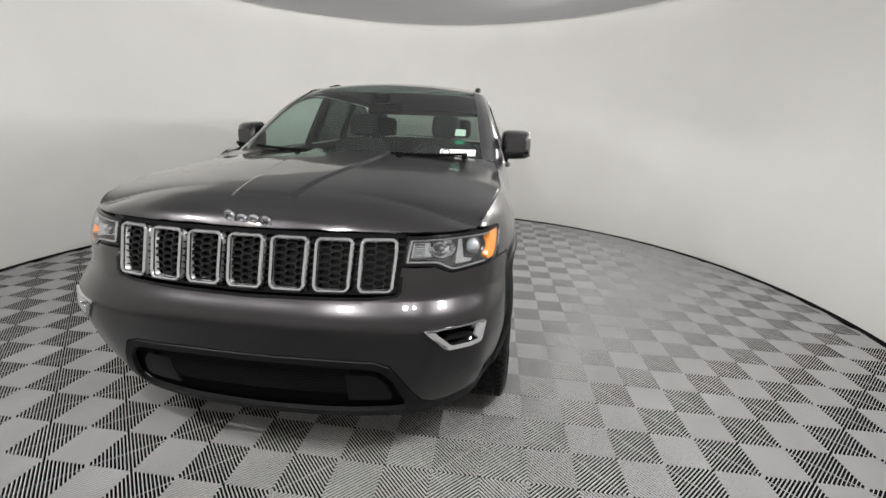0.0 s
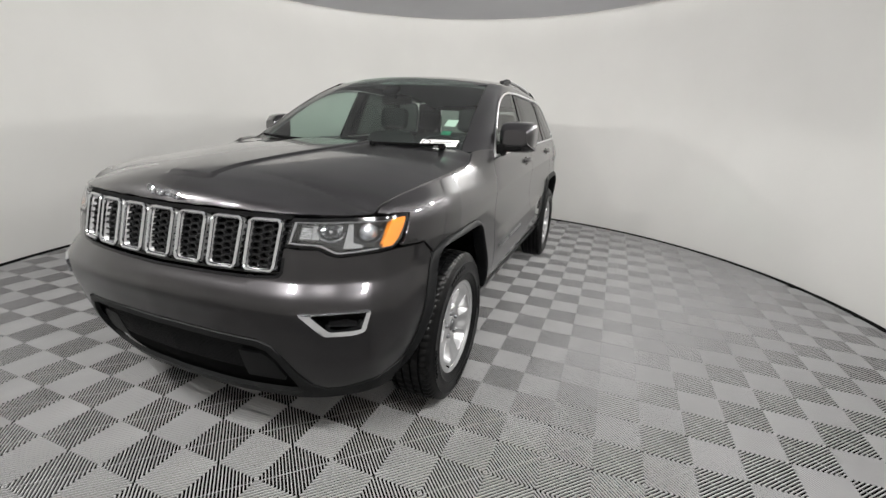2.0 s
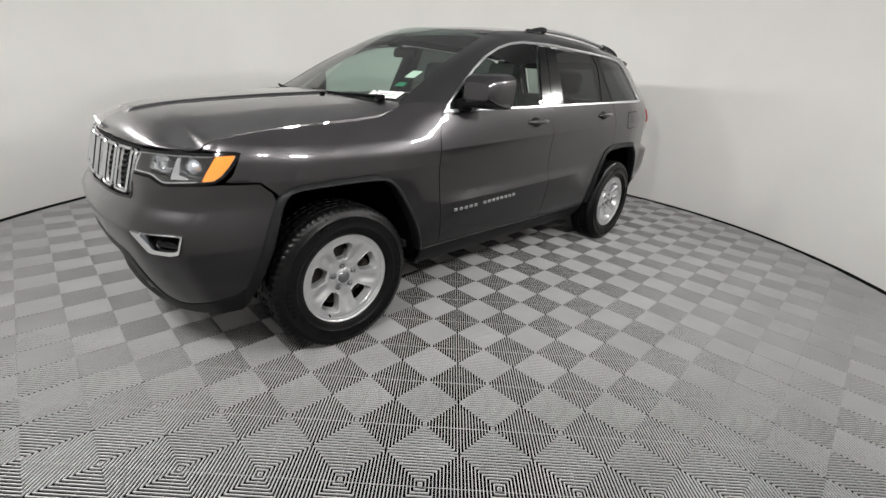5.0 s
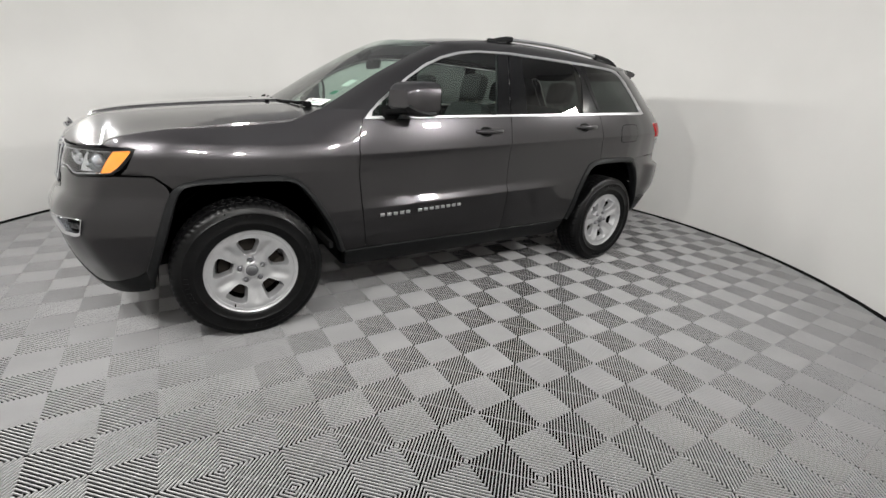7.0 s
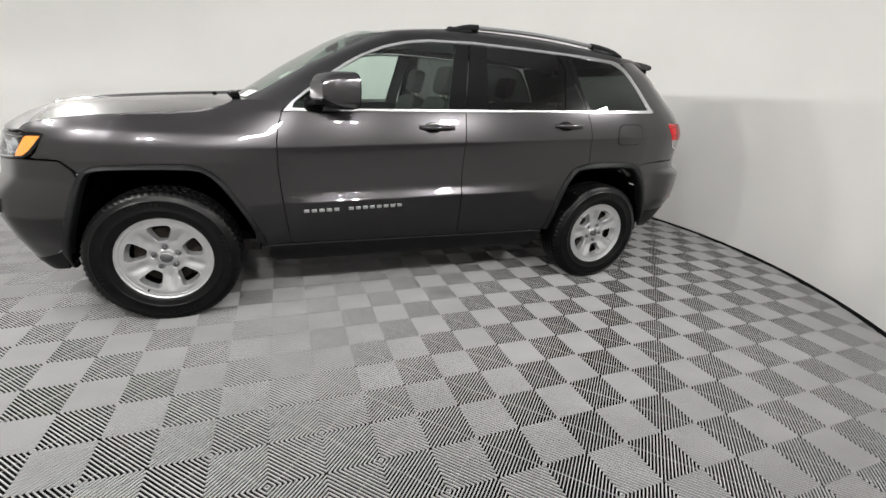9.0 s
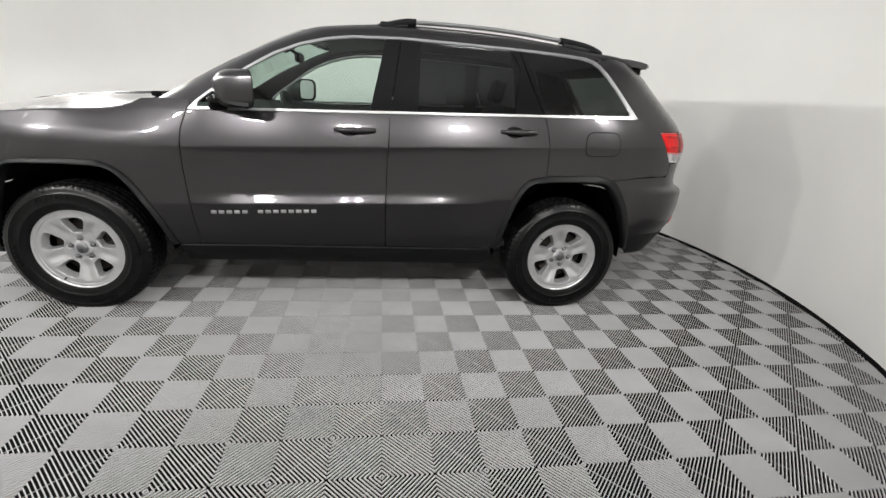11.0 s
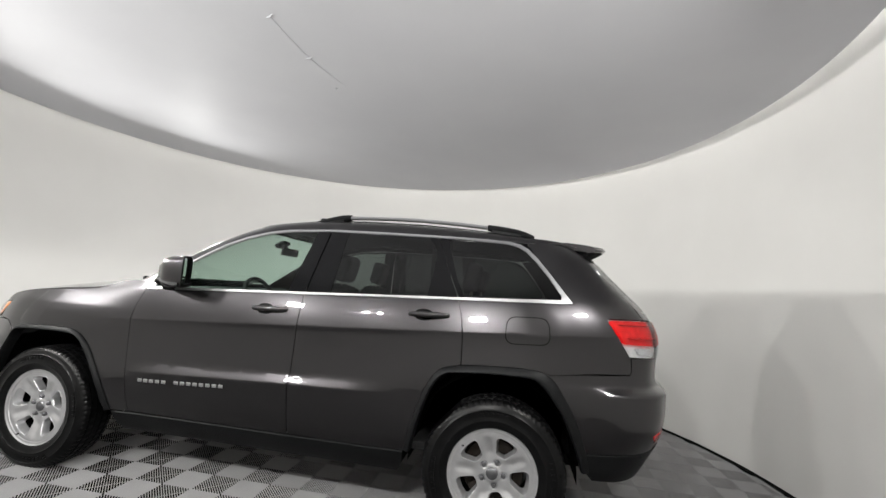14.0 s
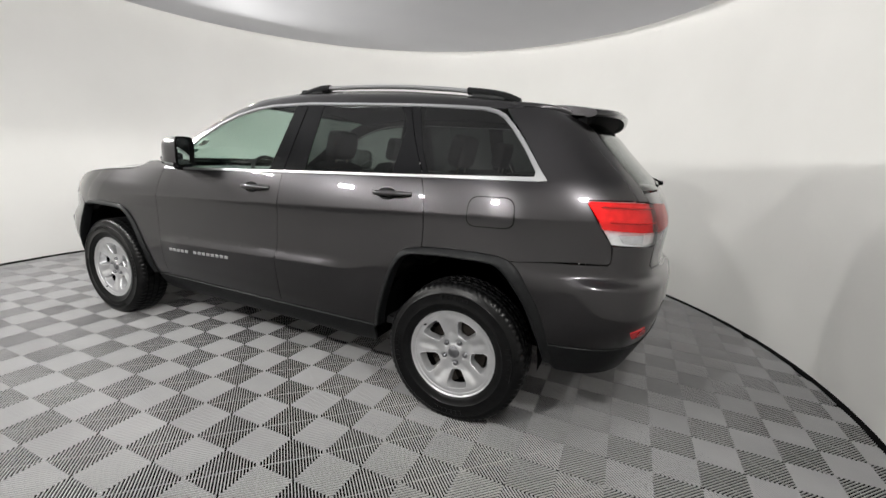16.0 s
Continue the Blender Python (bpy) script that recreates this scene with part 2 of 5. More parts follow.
def tile_mesh(x0=0.0, y0=0.0, reach=99.0):
    """One tile; at the wall only the ribs within reach of the booth's middle."""
    verts, faces = [], []

    def bar(p, q, w, z0, z1, foot=1.0):
        d = (q - p).normalized()
        s = Vector((-d.y, d.x)) * w / 2
        mid = (p + q) / 2
        if math.hypot(x0 + mid.x - CX, y0 + mid.y - CY) > reach:
            return
        i = len(verts)
        for k, z in ((foot, z0), (1.0, z1)):
            verts.extend([(v.x, v.y, z) for v in (p - s * k, q - s * k, q + s * k, p + s * k)])
        faces.extend([(i + 4, i + 5, i + 6, i + 7), (i, i + 1, i + 5, i + 4), (i + 2, i + 3, i + 7, i + 6)])

    def rib(c, along, across, o, w):
        """A rib whose mitred ends meet the ribs of the next field."""
        mid = c + across * o
        if math.hypot(x0 + mid.x - CX, y0 + mid.y - CY) > reach:
            return
        i = len(verts)
        for k, z in ((1.0, -0.0065), (1.0, 0.0)):
            lo, hi = o - w * k / 2, o + w * k / 2
            hl, hh = (max(0.0005, diag / 2 - abs(v) - 0.0004) for v in (lo, hi))
            for v, h in ((lo, -hl), (lo, hl), (hi, hh), (hi, -hh)):
                q = c + across * v + along * h
                verts.append((q.x, q.y, z))
        faces.extend([(i + 4, i + 5, i + 6, i + 7), (i, i + 1, i + 5, i + 4), (i + 2, i + 3, i + 7, i + 6)])

    diag = SQ * math.sqrt(2)
    pitch = diag / RIBS
    for a in (0, 1):
        for b in (0, 1):
            c = Vector(((a + 0.5) * SQ, (b + 0.5) * SQ))
            along = Vector((1, -1)).normalized() if (a + b) % 2 == 0 else Vector((1, 1)).normalized()
            across = Vector((-along.y, along.x))
            for k in range(RIBS):
                o = (k + 0.5) * pitch - diag / 2
                rib(c, along, across, o, pitch * 0.27)
            bar(c - across * diag * 0.485, c + across * diag * 0.485, 0.0010, -0.015, -0.0125)
    me = bpy.data.meshes.new("floor_tile")
    me.from_pydata(verts, [], faces)
    me.materials.append(M_TILE)
    return me


TILE = tile_mesh()
OX, OY = 0.062, -0.066


def lay_floor():
    n = 0
    for i in range(-20, 20, 2):
        for j in range(-20, 20, 2):
            x0, y0 = OX + SQ * i, OY + SQ * j
            near = min(math.hypot(x0 + dx - CX, y0 + dy - CY) for dx in (0, 0.4) for dy in (0, 0.4))
            if near < R_WALL + 0.02:
                far = max(math.hypot(x0 + dx - CX, y0 + dy - CY) for dx in (0, 0.4) for dy in (0, 0.4))
                ob = new("floor_tile", TILE if far < R_WALL else tile_mesh(x0, y0, R_WALL + 0.01))
                ob.location = (x0, y0, 0.0006 * noise.noise(Vector((i * 1.7, j * 1.3, 0))))
                ob.parent = floor
                n += 1
    return n

# ---- the car: shape functions (nose towards -x, its left side towards -y) ----
from mathutils.geometry import delaunay_2d_cdt


def smooth_tab(pairs):
    """A monotone cubic through pairs."""
    xs, ys = np.array([p[0] for p in pairs], float), np.array([p[1] for p in pairs], float)
    h = np.diff(xs)
    d = np.diff(ys) / h
    m = np.zeros(len(xs))
    m[0], m[-1] = d[0], d[-1]
    for i in range(1, len(xs) - 1):
        m[i] = 0 if d[i - 1] * d[i] <= 0 else 2 * d[i - 1] * d[i] / (d[i - 1] + d[i])

    def f(x):
        if x <= xs[0]:
            return float(ys[0])
        if x >= xs[-1]:
            return float(ys[-1])
        i = int(np.searchsorted(xs, x)) - 1
        i = max(i, 0)
        t = (x - xs[i]) / h[i]
        return float((1 + 2 * t) * (1 - t) ** 2 * ys[i] + t * (1 - t) ** 2 * h[i] * m[i] + t * t * (3 - 2 * t) * ys[i + 1] + t * t * (t - 1) * h[i] * m[i + 1])
    return f


def sstep(a, b, x):
    t = min(1.0, max(0.0, (x - a) / (b - a)))
    return t * t * (3 - 2 * t)


X_FRONT = smooth_tab([(0.20, -2.17), (0.28, -2.22), (0.36, -2.26), (0.46, -2.29), (0.56, -2.311), (0.64, -2.327), (0.695, -2.337), (0.708, -2.337), (0.722, -2.333), (0.742, -2.323), (0.765, -2.306), (0.785, -2.289), (0.80, -2.282), (0.84, -2.276), (0.90, -2.264), (0.98, -2.237), (1.03, -2.214), (1.1, -2.17)])
X_REAR = smooth_tab([(0.22, 2.22), (0.35, 2.32), (0.45, 2.37), (0.6, 2.435), (0.75, 2.463), (0.826, 2.462), (0.846, 2.452), (0.868, 2.424), (0.89, 2.413), (0.93, 2.410), (1.0, 2.414), (1.07, 2.419), (1.12, 2.414), (1.2, 2.387), (1.27, 2.343), (1.37, 2.245), (1.476, 2.14), (1.55, 2.07), (1.62, 1.96), (1.72, 1.78)])
FRONT_C = [(0, 0), (0.012, 0.25), (0.030, 0.37), (0.080, 0.535), (0.185, 0.735), (0.29, 0.875), (0.41, 0.945), (0.55, 0.98), (0.75, 1.0), (0.95, 1.0)]
REAR_C = [(0, 0), (0.028, 0.4), (0.078, 0.68), (0.142, 0.81), (0.232, 0.885), (0.382, 0.94), (0.572, 0.975), (0.82, 1.0), (1.07, 1.0)]


def contour(points):
    """Arc length tables of a plan outline: set-back and relative half width by arc, and back."""
    f = smooth_tab([(p[1] if i < 7 else p[1] + 0.0001 * i, p[0]) for i, p in enumerate(points)])
    ys = np.r_[np.linspace(0, 0.9, 60), np.linspace(0.9, 1.0, 80)[1:]]
    dx = np.array([f(y) for y in ys])
    top = points[-1][0]
    dx, ys = np.r_[dx, top], np.r_[ys, 1.0]
    u = np.r_[0, np.cumsum(np.hypot(np.diff(dx), np.diff(ys) * 0.955))]
    return u, dx, ys


FU, FDX, FYN = contour(FRONT_C)
NOSE_C = smooth_tab([(0, 0), (0.25, 0.010), (0.37, 0.022), (0.535, 0.052), (0.65, 0.082), (0.735, 0.122), (0.83, 0.188), (0.895, 0.250), (0.932, 0.340), (0.965, 0.450), (0.985, 0.58), (1.0, 0.75)])
FDX = np.maximum.accumulate(np.where(FYN < 0.985, [NOSE_C(y) for y in FYN], FDX))
RU, RDX, RYN = contour(REAR_C)


def corner(z):
    """The bumper's corners are fuller at fog lamp height."""
    return 1 - 0.2 * math.exp(-((z - 0.60) / (0.14 if z > 0.6 else 0.30)) ** 2)


def belt(x):
    return 1.176 + 0.0417 * (x + 0.755)


DOOR_LOW = smooth_tab([(0.22, 0.76), (0.30, 0.845), (0.36, 0.885), (0.42, 0.912), (0.5, 0.933), (0.6, 0.943), (0.72, 0.944), (1.2, 0.944)])
FENDER_UP = smooth_tab([(0.9, 0.95), (0.97, 0.945), (1.03, 0.929), (1.08, 0.904), (1.12, 0.882), (1.16, 0.857), (1.24, 0.80)])


def half_width(x, z):
    zc = 0.98 + 0.05 * (x + 0.84)
    low = DOOR_LOW(z)
    b = belt(x)
    if z > b:
        w = 0.905 - 0.385 * (z - b) - 0.06 * (z - b) ** 2
    elif z > zc:
        zr = z - zc
        w = 0.951 - 0.19 * zr - (0.951 - 0.19 * (b - zc) - 0.905) * (zr / (b - zc)) ** 2
    else:
        zr = (zc - z) / 0.32
        w = 0.951 - 0.030 * min(1, zr) ** 0.8 * (1 - min(1, zr)) ** 1.2 * 1.9 * 0.6
        w = min(w, 0.951) - (0.944 - low)
    # raised wedge along the lower doors
    k = sstep(-0.86, -0.6, x) * (1 - sstep(0.55, 0.92, x))
    zf = 0.665 + 0.035 * (x + 0.84)
    d = z - zf
    if -0.22 < d < 0.06:
        w += k * 0.021 * ((1 + d / 0.22) ** 1.5 if d < 0 else max(0.0, 1 - max(0.0, d - 0.002) / 0.052))
    # fenders: rounder shoulder, slight flare at the wheels
    f = 1 - sstep(-1.3, -0.70, x)
    if z > 0.9:
        w = w * (1 - f) + FENDER_UP(z) * f
    for xa, amp in ((-1.43, 0.016), (1.45, 0.02)):
        g = math.exp(-((x - xa) / 0.46) ** 2) * math.exp(-((z - 0.86) / 0.17) ** 2)
        w += amp * g
    # shelf of the rear bumper
    w += 0.038 * sstep(1.90, 2.14, x) * (1 - sstep(0.826, 0.872, z)) * sstep(0.48, 0.66, z)
    return w


def side(x, z):
    w = half_width(x, z)
    if z < belt(x) and x < -1.2:
        w *= float(np.interp((x - X_FRONT(min(z, 1.1))) / corner(z), FDX, FYN))
    if x > 1.2:
        w *= float(np.interp(X_REAR(z) - x, RDX, RYN))
    return w


WIDE = []                              # shapes whose first coordinate runs along a plan outline


def on_side(off=0.0):
    return lambda x, z: Vector((x, -(side(x, z) + off), z))


def on_front(off=0.0):
    def f(u, z):
        a = abs(u)
        dx, yn = float(np.interp(a, FU, FDX)), float(np.interp(a, FU, FYN))
        x = X_FRONT(z) + dx * corner(z)
        y = (half_width(max(x, -1.9), max(z, 0.45)) - 0.25 * max(0.0, 0.45 - z)) * yn
        return Vector((x - off * (1 - sstep(0.7, 1.1, a)), -math.copysign(y + off * sstep(0.6, 1.0, a), u) if u else 0.0, z))
    WIDE.append(f)
    return f


def on_rear(off=0.0):
    def f(u, z):
        a = abs(u)
        dx, yn = float(np.interp(a, RU, RDX)), float(np.interp(a, RU, RYN))
        x = X_REAR(z) - dx
        y = half_width(min(x, 2.4), z) * yn
        return Vector((x + off * (1 - sstep(0.7, 1.1, a)), -math.copysign(y + off * sstep(0.6, 1.0, a), u) if u else 0.0, z))
    WIDE.append(f)
    return f


def u_front(x, z):
    return float(np.interp((x - X_FRONT(z)) / corner(z), FDX, FU))


def u_rear(x, z):
    return float(np.interp(X_REAR(z) - x, RDX, RU))


def xr(u, z):
    return X_REAR(z) - float(np.interp(u, RU, RDX))


HOOD_C = smooth_tab([(-2.238, 1.012), (-2.228, 1.033), (-2.204, 1.061), (-2.155, 1.094), (-2.09, 1.121), (-1.95, 1.150), (-1.7, 1.182), (-1.4, 1.212), (-1.1, 1.236), (-0.9, 1.25)])
HOOD_EDGE = smooth_tab([(-2.3, 1.012), (-2.01, 1.022), (-1.985, 1.043), (-1.93, 1.065), (-1.85, 1.083), (-1.76, 1.098), (-1.57, 1.119), (-1.2, 1.152), (-1.05, 1.19), (-0.9, 1.21)])


def dome_half(x):
    """Half width of the hood's raised centre panel."""
    return 0.112 + 0.125 * sstep(-2.25, -1.1, x)


def hood_z(x, y):
    a = abs(y)
    ye = max(0.45, side(max(x, -2.0), min(1.1, HOOD_EDGE(max(x, -2.0)))))
    back = float(np.interp(a / 0.935, FYN[:-1], FDX[:-1]))
    zc = HOOD_C(max(-2.238, x - (back + 0.010) * (1 - sstep(-1.85, -1.3, x))))
    t = min(1.0, a / ye)
    z = zc - max(0.0, zc - HOOD_EDGE(x)) * t ** 2.6
    # raised centre panel
    z += 0.011 * sstep(-0.010, 0.010, dome_half(x) - a) * sstep(-2.123, -2.100, x)
    return z


def on_hood(off=0.0):
    return lambda x, y: Vector((x, y, hood_z(x, y) + off))


ROOF_S = smooth_tab([(-0.4, 1.575), (-0.3, 1.615), (-0.15, 1.656), (0.07, 1.69), (0.33, 1.712), (0.84, 1.716), (1.17, 1.702), (1.49, 1.675), (1.73, 1.636), (1.9, 1.595), (2.0, 1.56)])


def on_roof(off=0.0):
    return lambda x, y: Vector((x, y, ROOF_S(x) + 0.048 * (1 - (y / 0.64) ** 2) + off))


# ---- panels cut from those shapes ----


def resample(poly, step, closed=True):
    out = []
    n = len(poly)
    for i in range(n if closed else n - 1):
        a, b = Vector(poly[i]), Vector(poly[(i + 1) % n])
        k = max(1, int((b - a).length / step))
        out += [a.lerp(b, j / k) for j in range(k)]
    if not closed:
        out.append(Vector(poly[-1]))
    return out


def rounded(poly, r, n=3):
    """Round the corners of a polygon."""
    out = []
    m = len(poly)
    for i in range(m):
        p, a, b = Vector(poly[i]), Vector(poly[i - 1]), Vector(poly[(i + 1) % m])
        da, db = (a - p), (b - p)
        ra, rb = min(r, da.length * 0.45), min(r, db.length * 0.45)
        p0, p1 = p + da.normalized() * ra, p + db.normalized() * rb
        for k in range(n + 1):
            t = k / n
            out.append(p0 * (1 - t) ** 2 + p * 2 * t * (1 - t) + p1 * t * t)
    return out


def inset(poly, d):
    """Shrink a polygon by d along its bisectors."""
    m = len(poly)
    area = sum(poly[i - 1].x * poly[i].y - poly[i].x * poly[i - 1].y for i in range(m))
    s = 1 if area > 0 else -1
    out = []
    for i in range(m):
        p = poly[i]
        e0, e1 = (p - poly[i - 1]), (poly[(i + 1) % m] - p)
        if e0.length < 1e-7 or e1.length < 1e-7:
            continue
        n0, n1 = Vector((-e0.y, e0.x)).normalized() * s, Vector((-e1.y, e1.x)).normalized() * s
        b = n0 + n1
        if b.length < 0.2:
            b = n0
        b.normalize()
        c = max(0.4, b.dot(n0))
        out.append(p + b * (d / c))
    return out


def panel_data(poly, f, step=0.035, gap=0.0025, depth=0.018, flip=False, mirror=False, holes=(), eu=0.006, lines=()):
    """Vertices, faces and normals of a skin over poly (in the shape's own two coordinates), with turned-in edges."""
    loop = inset(resample([Vector(p) for p in poly], step), gap)
    loops = [loop] + [resample([Vector(p) for p in h], step) for h in holes]
    pts, edges = [], []
    for lp in loops:
        i0 = len(pts)
        pts += lp
        edges += [(i0 + i, i0 + (i + 1) % len(lp)) for i in range(len(lp))]
    nb = len(pts)
    xs, ys = [p.x for p in loop], [p.y for p in loop]
    px, py = np.array(xs), np.array(ys)

    def clear(q):
        d = np.hypot(px - q[0], py - q[1]).min()
        for lp in loops[1:]:
            d = min(d, min((Vector(q) - p).length for p in lp))
        return d > step * 0.5
    ridge = [Vector(q) for q in lines if inside(Vector(q), loop) and clear(q)]
    pts += ridge
    rx, ry = np.array([q.x for q in ridge] or [99.0]), np.array([q.y for q in ridge] or [99.0])
    nx, ny = int((max(xs) - min(xs)) / step) + 1, int((max(ys) - min(ys)) / step) + 1
    for i in range(1, nx + 1):
        for j in range(1, ny + 1):
            q = (min(xs) + (i - 0.5 * (j % 2)) * step, min(ys) + j * step)
            if clear(q) and np.hypot(rx - q[0], ry - q[1]).min() > step * 0.45:
                pts.append(Vector(q))
    v2, _, f2, ov, _, _ = delaunay_2d_cdt([Vector((p[0], p[1])) for p in pts], edges, [list(range(len(loop)))] + [list(range(0, 0))], 1, 1e-6)
    if holes:
        keep = []
        for tri in f2:
            c = sum((v2[i] for i in tri), Vector((0, 0))) / len(tri)
            if not any(inside(c, lp) for lp in loops[1:]):
                keep.append(tri)
        f2 = keep
    used = sorted({i for t in f2 for i in t})
    at = {i: k for k, i in enumerate(used)}
    v2, f2 = [v2[i] for i in used], [[at[i] for i in t] for t in f2]
    e = 0.004
    verts, norms = [], []
    for p in v2:
        q = f(p.x, p.y)
        n = (f(p.x + eu, p.y) - f(p.x - eu, p.y)).cross(f(p.x, p.y + e) - f(p.x, p.y - e))
        n = n.normalized() if n.length > 1e-12 else Vector((0, 0, 1))
        if flip:
            n = -n
        verts.append(q)
        norms.append(n)
    faces = [tuple(reversed(t)) if flip else tuple(t) for t in f2]
    # turned-in rim
    count = {}
    for t in faces:
        for i in range(len(t)):
            a, b = t[i], t[(i + 1) % len(t)]
            count[(a, b)] = count.get((a, b), 0) + 1
    rim = [(a, b) for (a, b) in count if (b, a) not in count]
    ids = {}
    for a in {i for ab in rim for i in ab}:
        ids[a] = len(verts)
        verts += [verts[a], verts[a] - norms[a] * depth]
        norms += [norms[a], norms[a]]
    for a, b in rim:
        side_n = (verts[b] - verts[a]).cross(norms[a])
        for i in (a, b):
            norms[ids[i]] = norms[ids[i] + 1] = (norms[i] * 0.5 + side_n.normalized()).normalized() if side_n.length > 1e-9 else norms[i]
        faces.append((b, a, ids[a] + 1, ids[b] + 1))
    # separate the rim's own vertices from the skin
    faces = [t if len(t) != 4 or t[2] < len(v2) else (ids[t[0]], ids[t[1]], t[2], t[3]) for t in faces]
    if mirror:
        verts = [Vector((v.x, -v.y, v.z)) for v in verts]
        norms = [Vector((n.x, -n.y, n.z)) for n in norms]
        faces = [tuple(reversed(t)) for t in faces]
    return verts, faces, norms


def inside(p, loop):
    c = False
    for i in range(len(loop)):
        a, b = loop[i - 1], loop[i]
        if (a.y > p.y) != (b.y > p.y) and p.x < (b.x - a.x) * (p.y - a.y) / (b.y - a.y) + a.x:
            c = not c
    return c


def panel(name, poly, f, material, parent, label="", **kw):
    if f in WIDE:
        kw.setdefault("eu", 0.03)
    verts, faces, norms = panel_data(poly, f, **kw)
    me = bpy.data.meshes.new(name)
    me.from_pydata(verts, [], faces)
    me.polygons.foreach_set("use_smooth", [True] * len(me.polygons))
    me.normals_split_custom_set_from_vertices(norms)
    me.materials.append(material)
    ob = new(name, me)
    ob.parent = parent
    if label:
        ob["label"] = label
    return ob


def strip(a, b, rows, bulge, n=60):
    """Rows of points between two curves, bowed outwards (up and away from the car's middle)."""
    A, B = curve3(a, n), curve3(b, n)
    out = []
    for j in range(rows + 1):
        t = j / rows
        k = 4 * t * (1 - t) * bulge
        out.append([p.lerp(q, t) + Vector((0, math.copysign(k * 0.75, p.y), k * 0.66)) for p, q in zip(A, B)])
    return out


# ---- the car ----
car = tagged(empty("car"), "dark grey metallic sport utility car with silver five-spoke wheels", "car")

ARCH_F = [(-0.931, 0.406), (-0.993, 0.571), (-1.091, 0.745), (-1.14, 0.81), (-1.189, 0.855), (-1.25, 0.88), (-1.315, 0.888), (-1.513, 0.884), (-1.65, 0.876), (-1.712, 0.862), (-1.762, 0.832), (-1.798, 0.77), (-1.842, 0.66), (-1.885, 0.54), (-1.925, 0.42), (-1.945, 0.30)]
ARCH_FI = [(-0.965, 0.406), (-1.02, 0.555), (-1.10, 0.70), (-1.169, 0.80), (-1.21, 0.835), (-1.25, 0.85), (-1.42, 0.856), (-1.612, 0.852), (-1.70, 0.842), (-1.735, 0.815), (-1.768, 0.74), (-1.808, 0.62), (-1.852, 0.50), (-1.89, 0.38), (-1.908, 0.295)]
ARCH_R = [(0.967, 0.42), (1.0, 0.56), (1.024, 0.65), (1.06, 0.75), (1.103, 0.835), (1.13, 0.868), (1.165, 0.89), (1.255, 0.91), (1.4, 0.922), (1.563, 0.926), (1.66, 0.922), (1.715, 0.905), (1.76, 0.87), (1.806, 0.80), (1.86, 0.71), (1.899, 0.615), (1.935, 0.50), (1.955, 0.42)]
ARCH_RI = [(1.005, 0.42), (1.035, 0.56), (1.065, 0.66), (1.10, 0.76), (1.14, 0.825), (1.175, 0.853), (1.215, 0.866), (1.416, 0.88), (1.60, 0.88), (1.65, 0.872), (1.70, 0.835), (1.75, 0.775), (1.80, 0.70), (1.845, 0.60), (1.88, 0.52), (1.91, 0.42)]
LAMP_FRONT_EDGE = [(-1.958, 0.898), (-1.926, 0.93), (-1.905, 0.97), (-1.883, 1.012), (-1.91, 1.0165), (-1.94, 1.0175), (-1.975, 1.0175)]
HOOD_SEAM = [(-2.005, 1.024), (-1.985, 1.043), (-1.93, 1.065), (-1.85, 1.083), (-1.765, 1.098), (-1.568, 1.118), (-1.35, 1.133), (-1.207, 1.150), (-1.14, 1.168), (-1.09, 1.193), (-1.05, 1.215)]
DOOR_A = [(-0.782, 1.225), (-0.81, 1.165), (-0.835, 1.08), (-0.843, 1.016), (-0.846, 0.862), (-0.834, 0.7), (-0.818, 0.55), (-0.80, 0.412)]
DOOR_B = [(0.284, 1.222), (0.280, 1.046), (0.272, 0.866), (0.270, 0.65), (0.275, 0.414)]
DOOR_C = [(1.213, 1.262), (1.235, 1.194), (1.253, 1.101), (1.258, 1.0), (1.258, 0.913)]

both = ((False, "left"), (True, "right"))


def arch_mesh(outer, inner, mir):
    """A flared lip round a wheel arch: a slanted outer face, a rounded crest and a return into the well."""
    A = curve3([(x, 0, z) for x, z in outer], 70)
    B = curve3([(x, 0, z) for x, z in inner], 70)
    rows = []
    for t, off in ((0.0, -0.012), (0.0, 0.003), (0.03, 0.0065), (0.35, 0.015), (0.62, 0.0205), (0.74, 0.0215), (0.84, 0.0195), (0.93, 0.0130), (0.985, 0.004), (1.0, -0.008), (1.0, -0.045)):
        row = []
        for p, q in zip(A, B):
            v = p.lerp(q, t)
            y = side(v.x, v.z) + off
            row.append(Vector((v.x, y if mir else -y, v.z)))
        rows.append(row)
    bm = grid_mesh(rows)
    bmesh.ops.recalc_face_normals(bm, faces=bm.faces)
    return bm


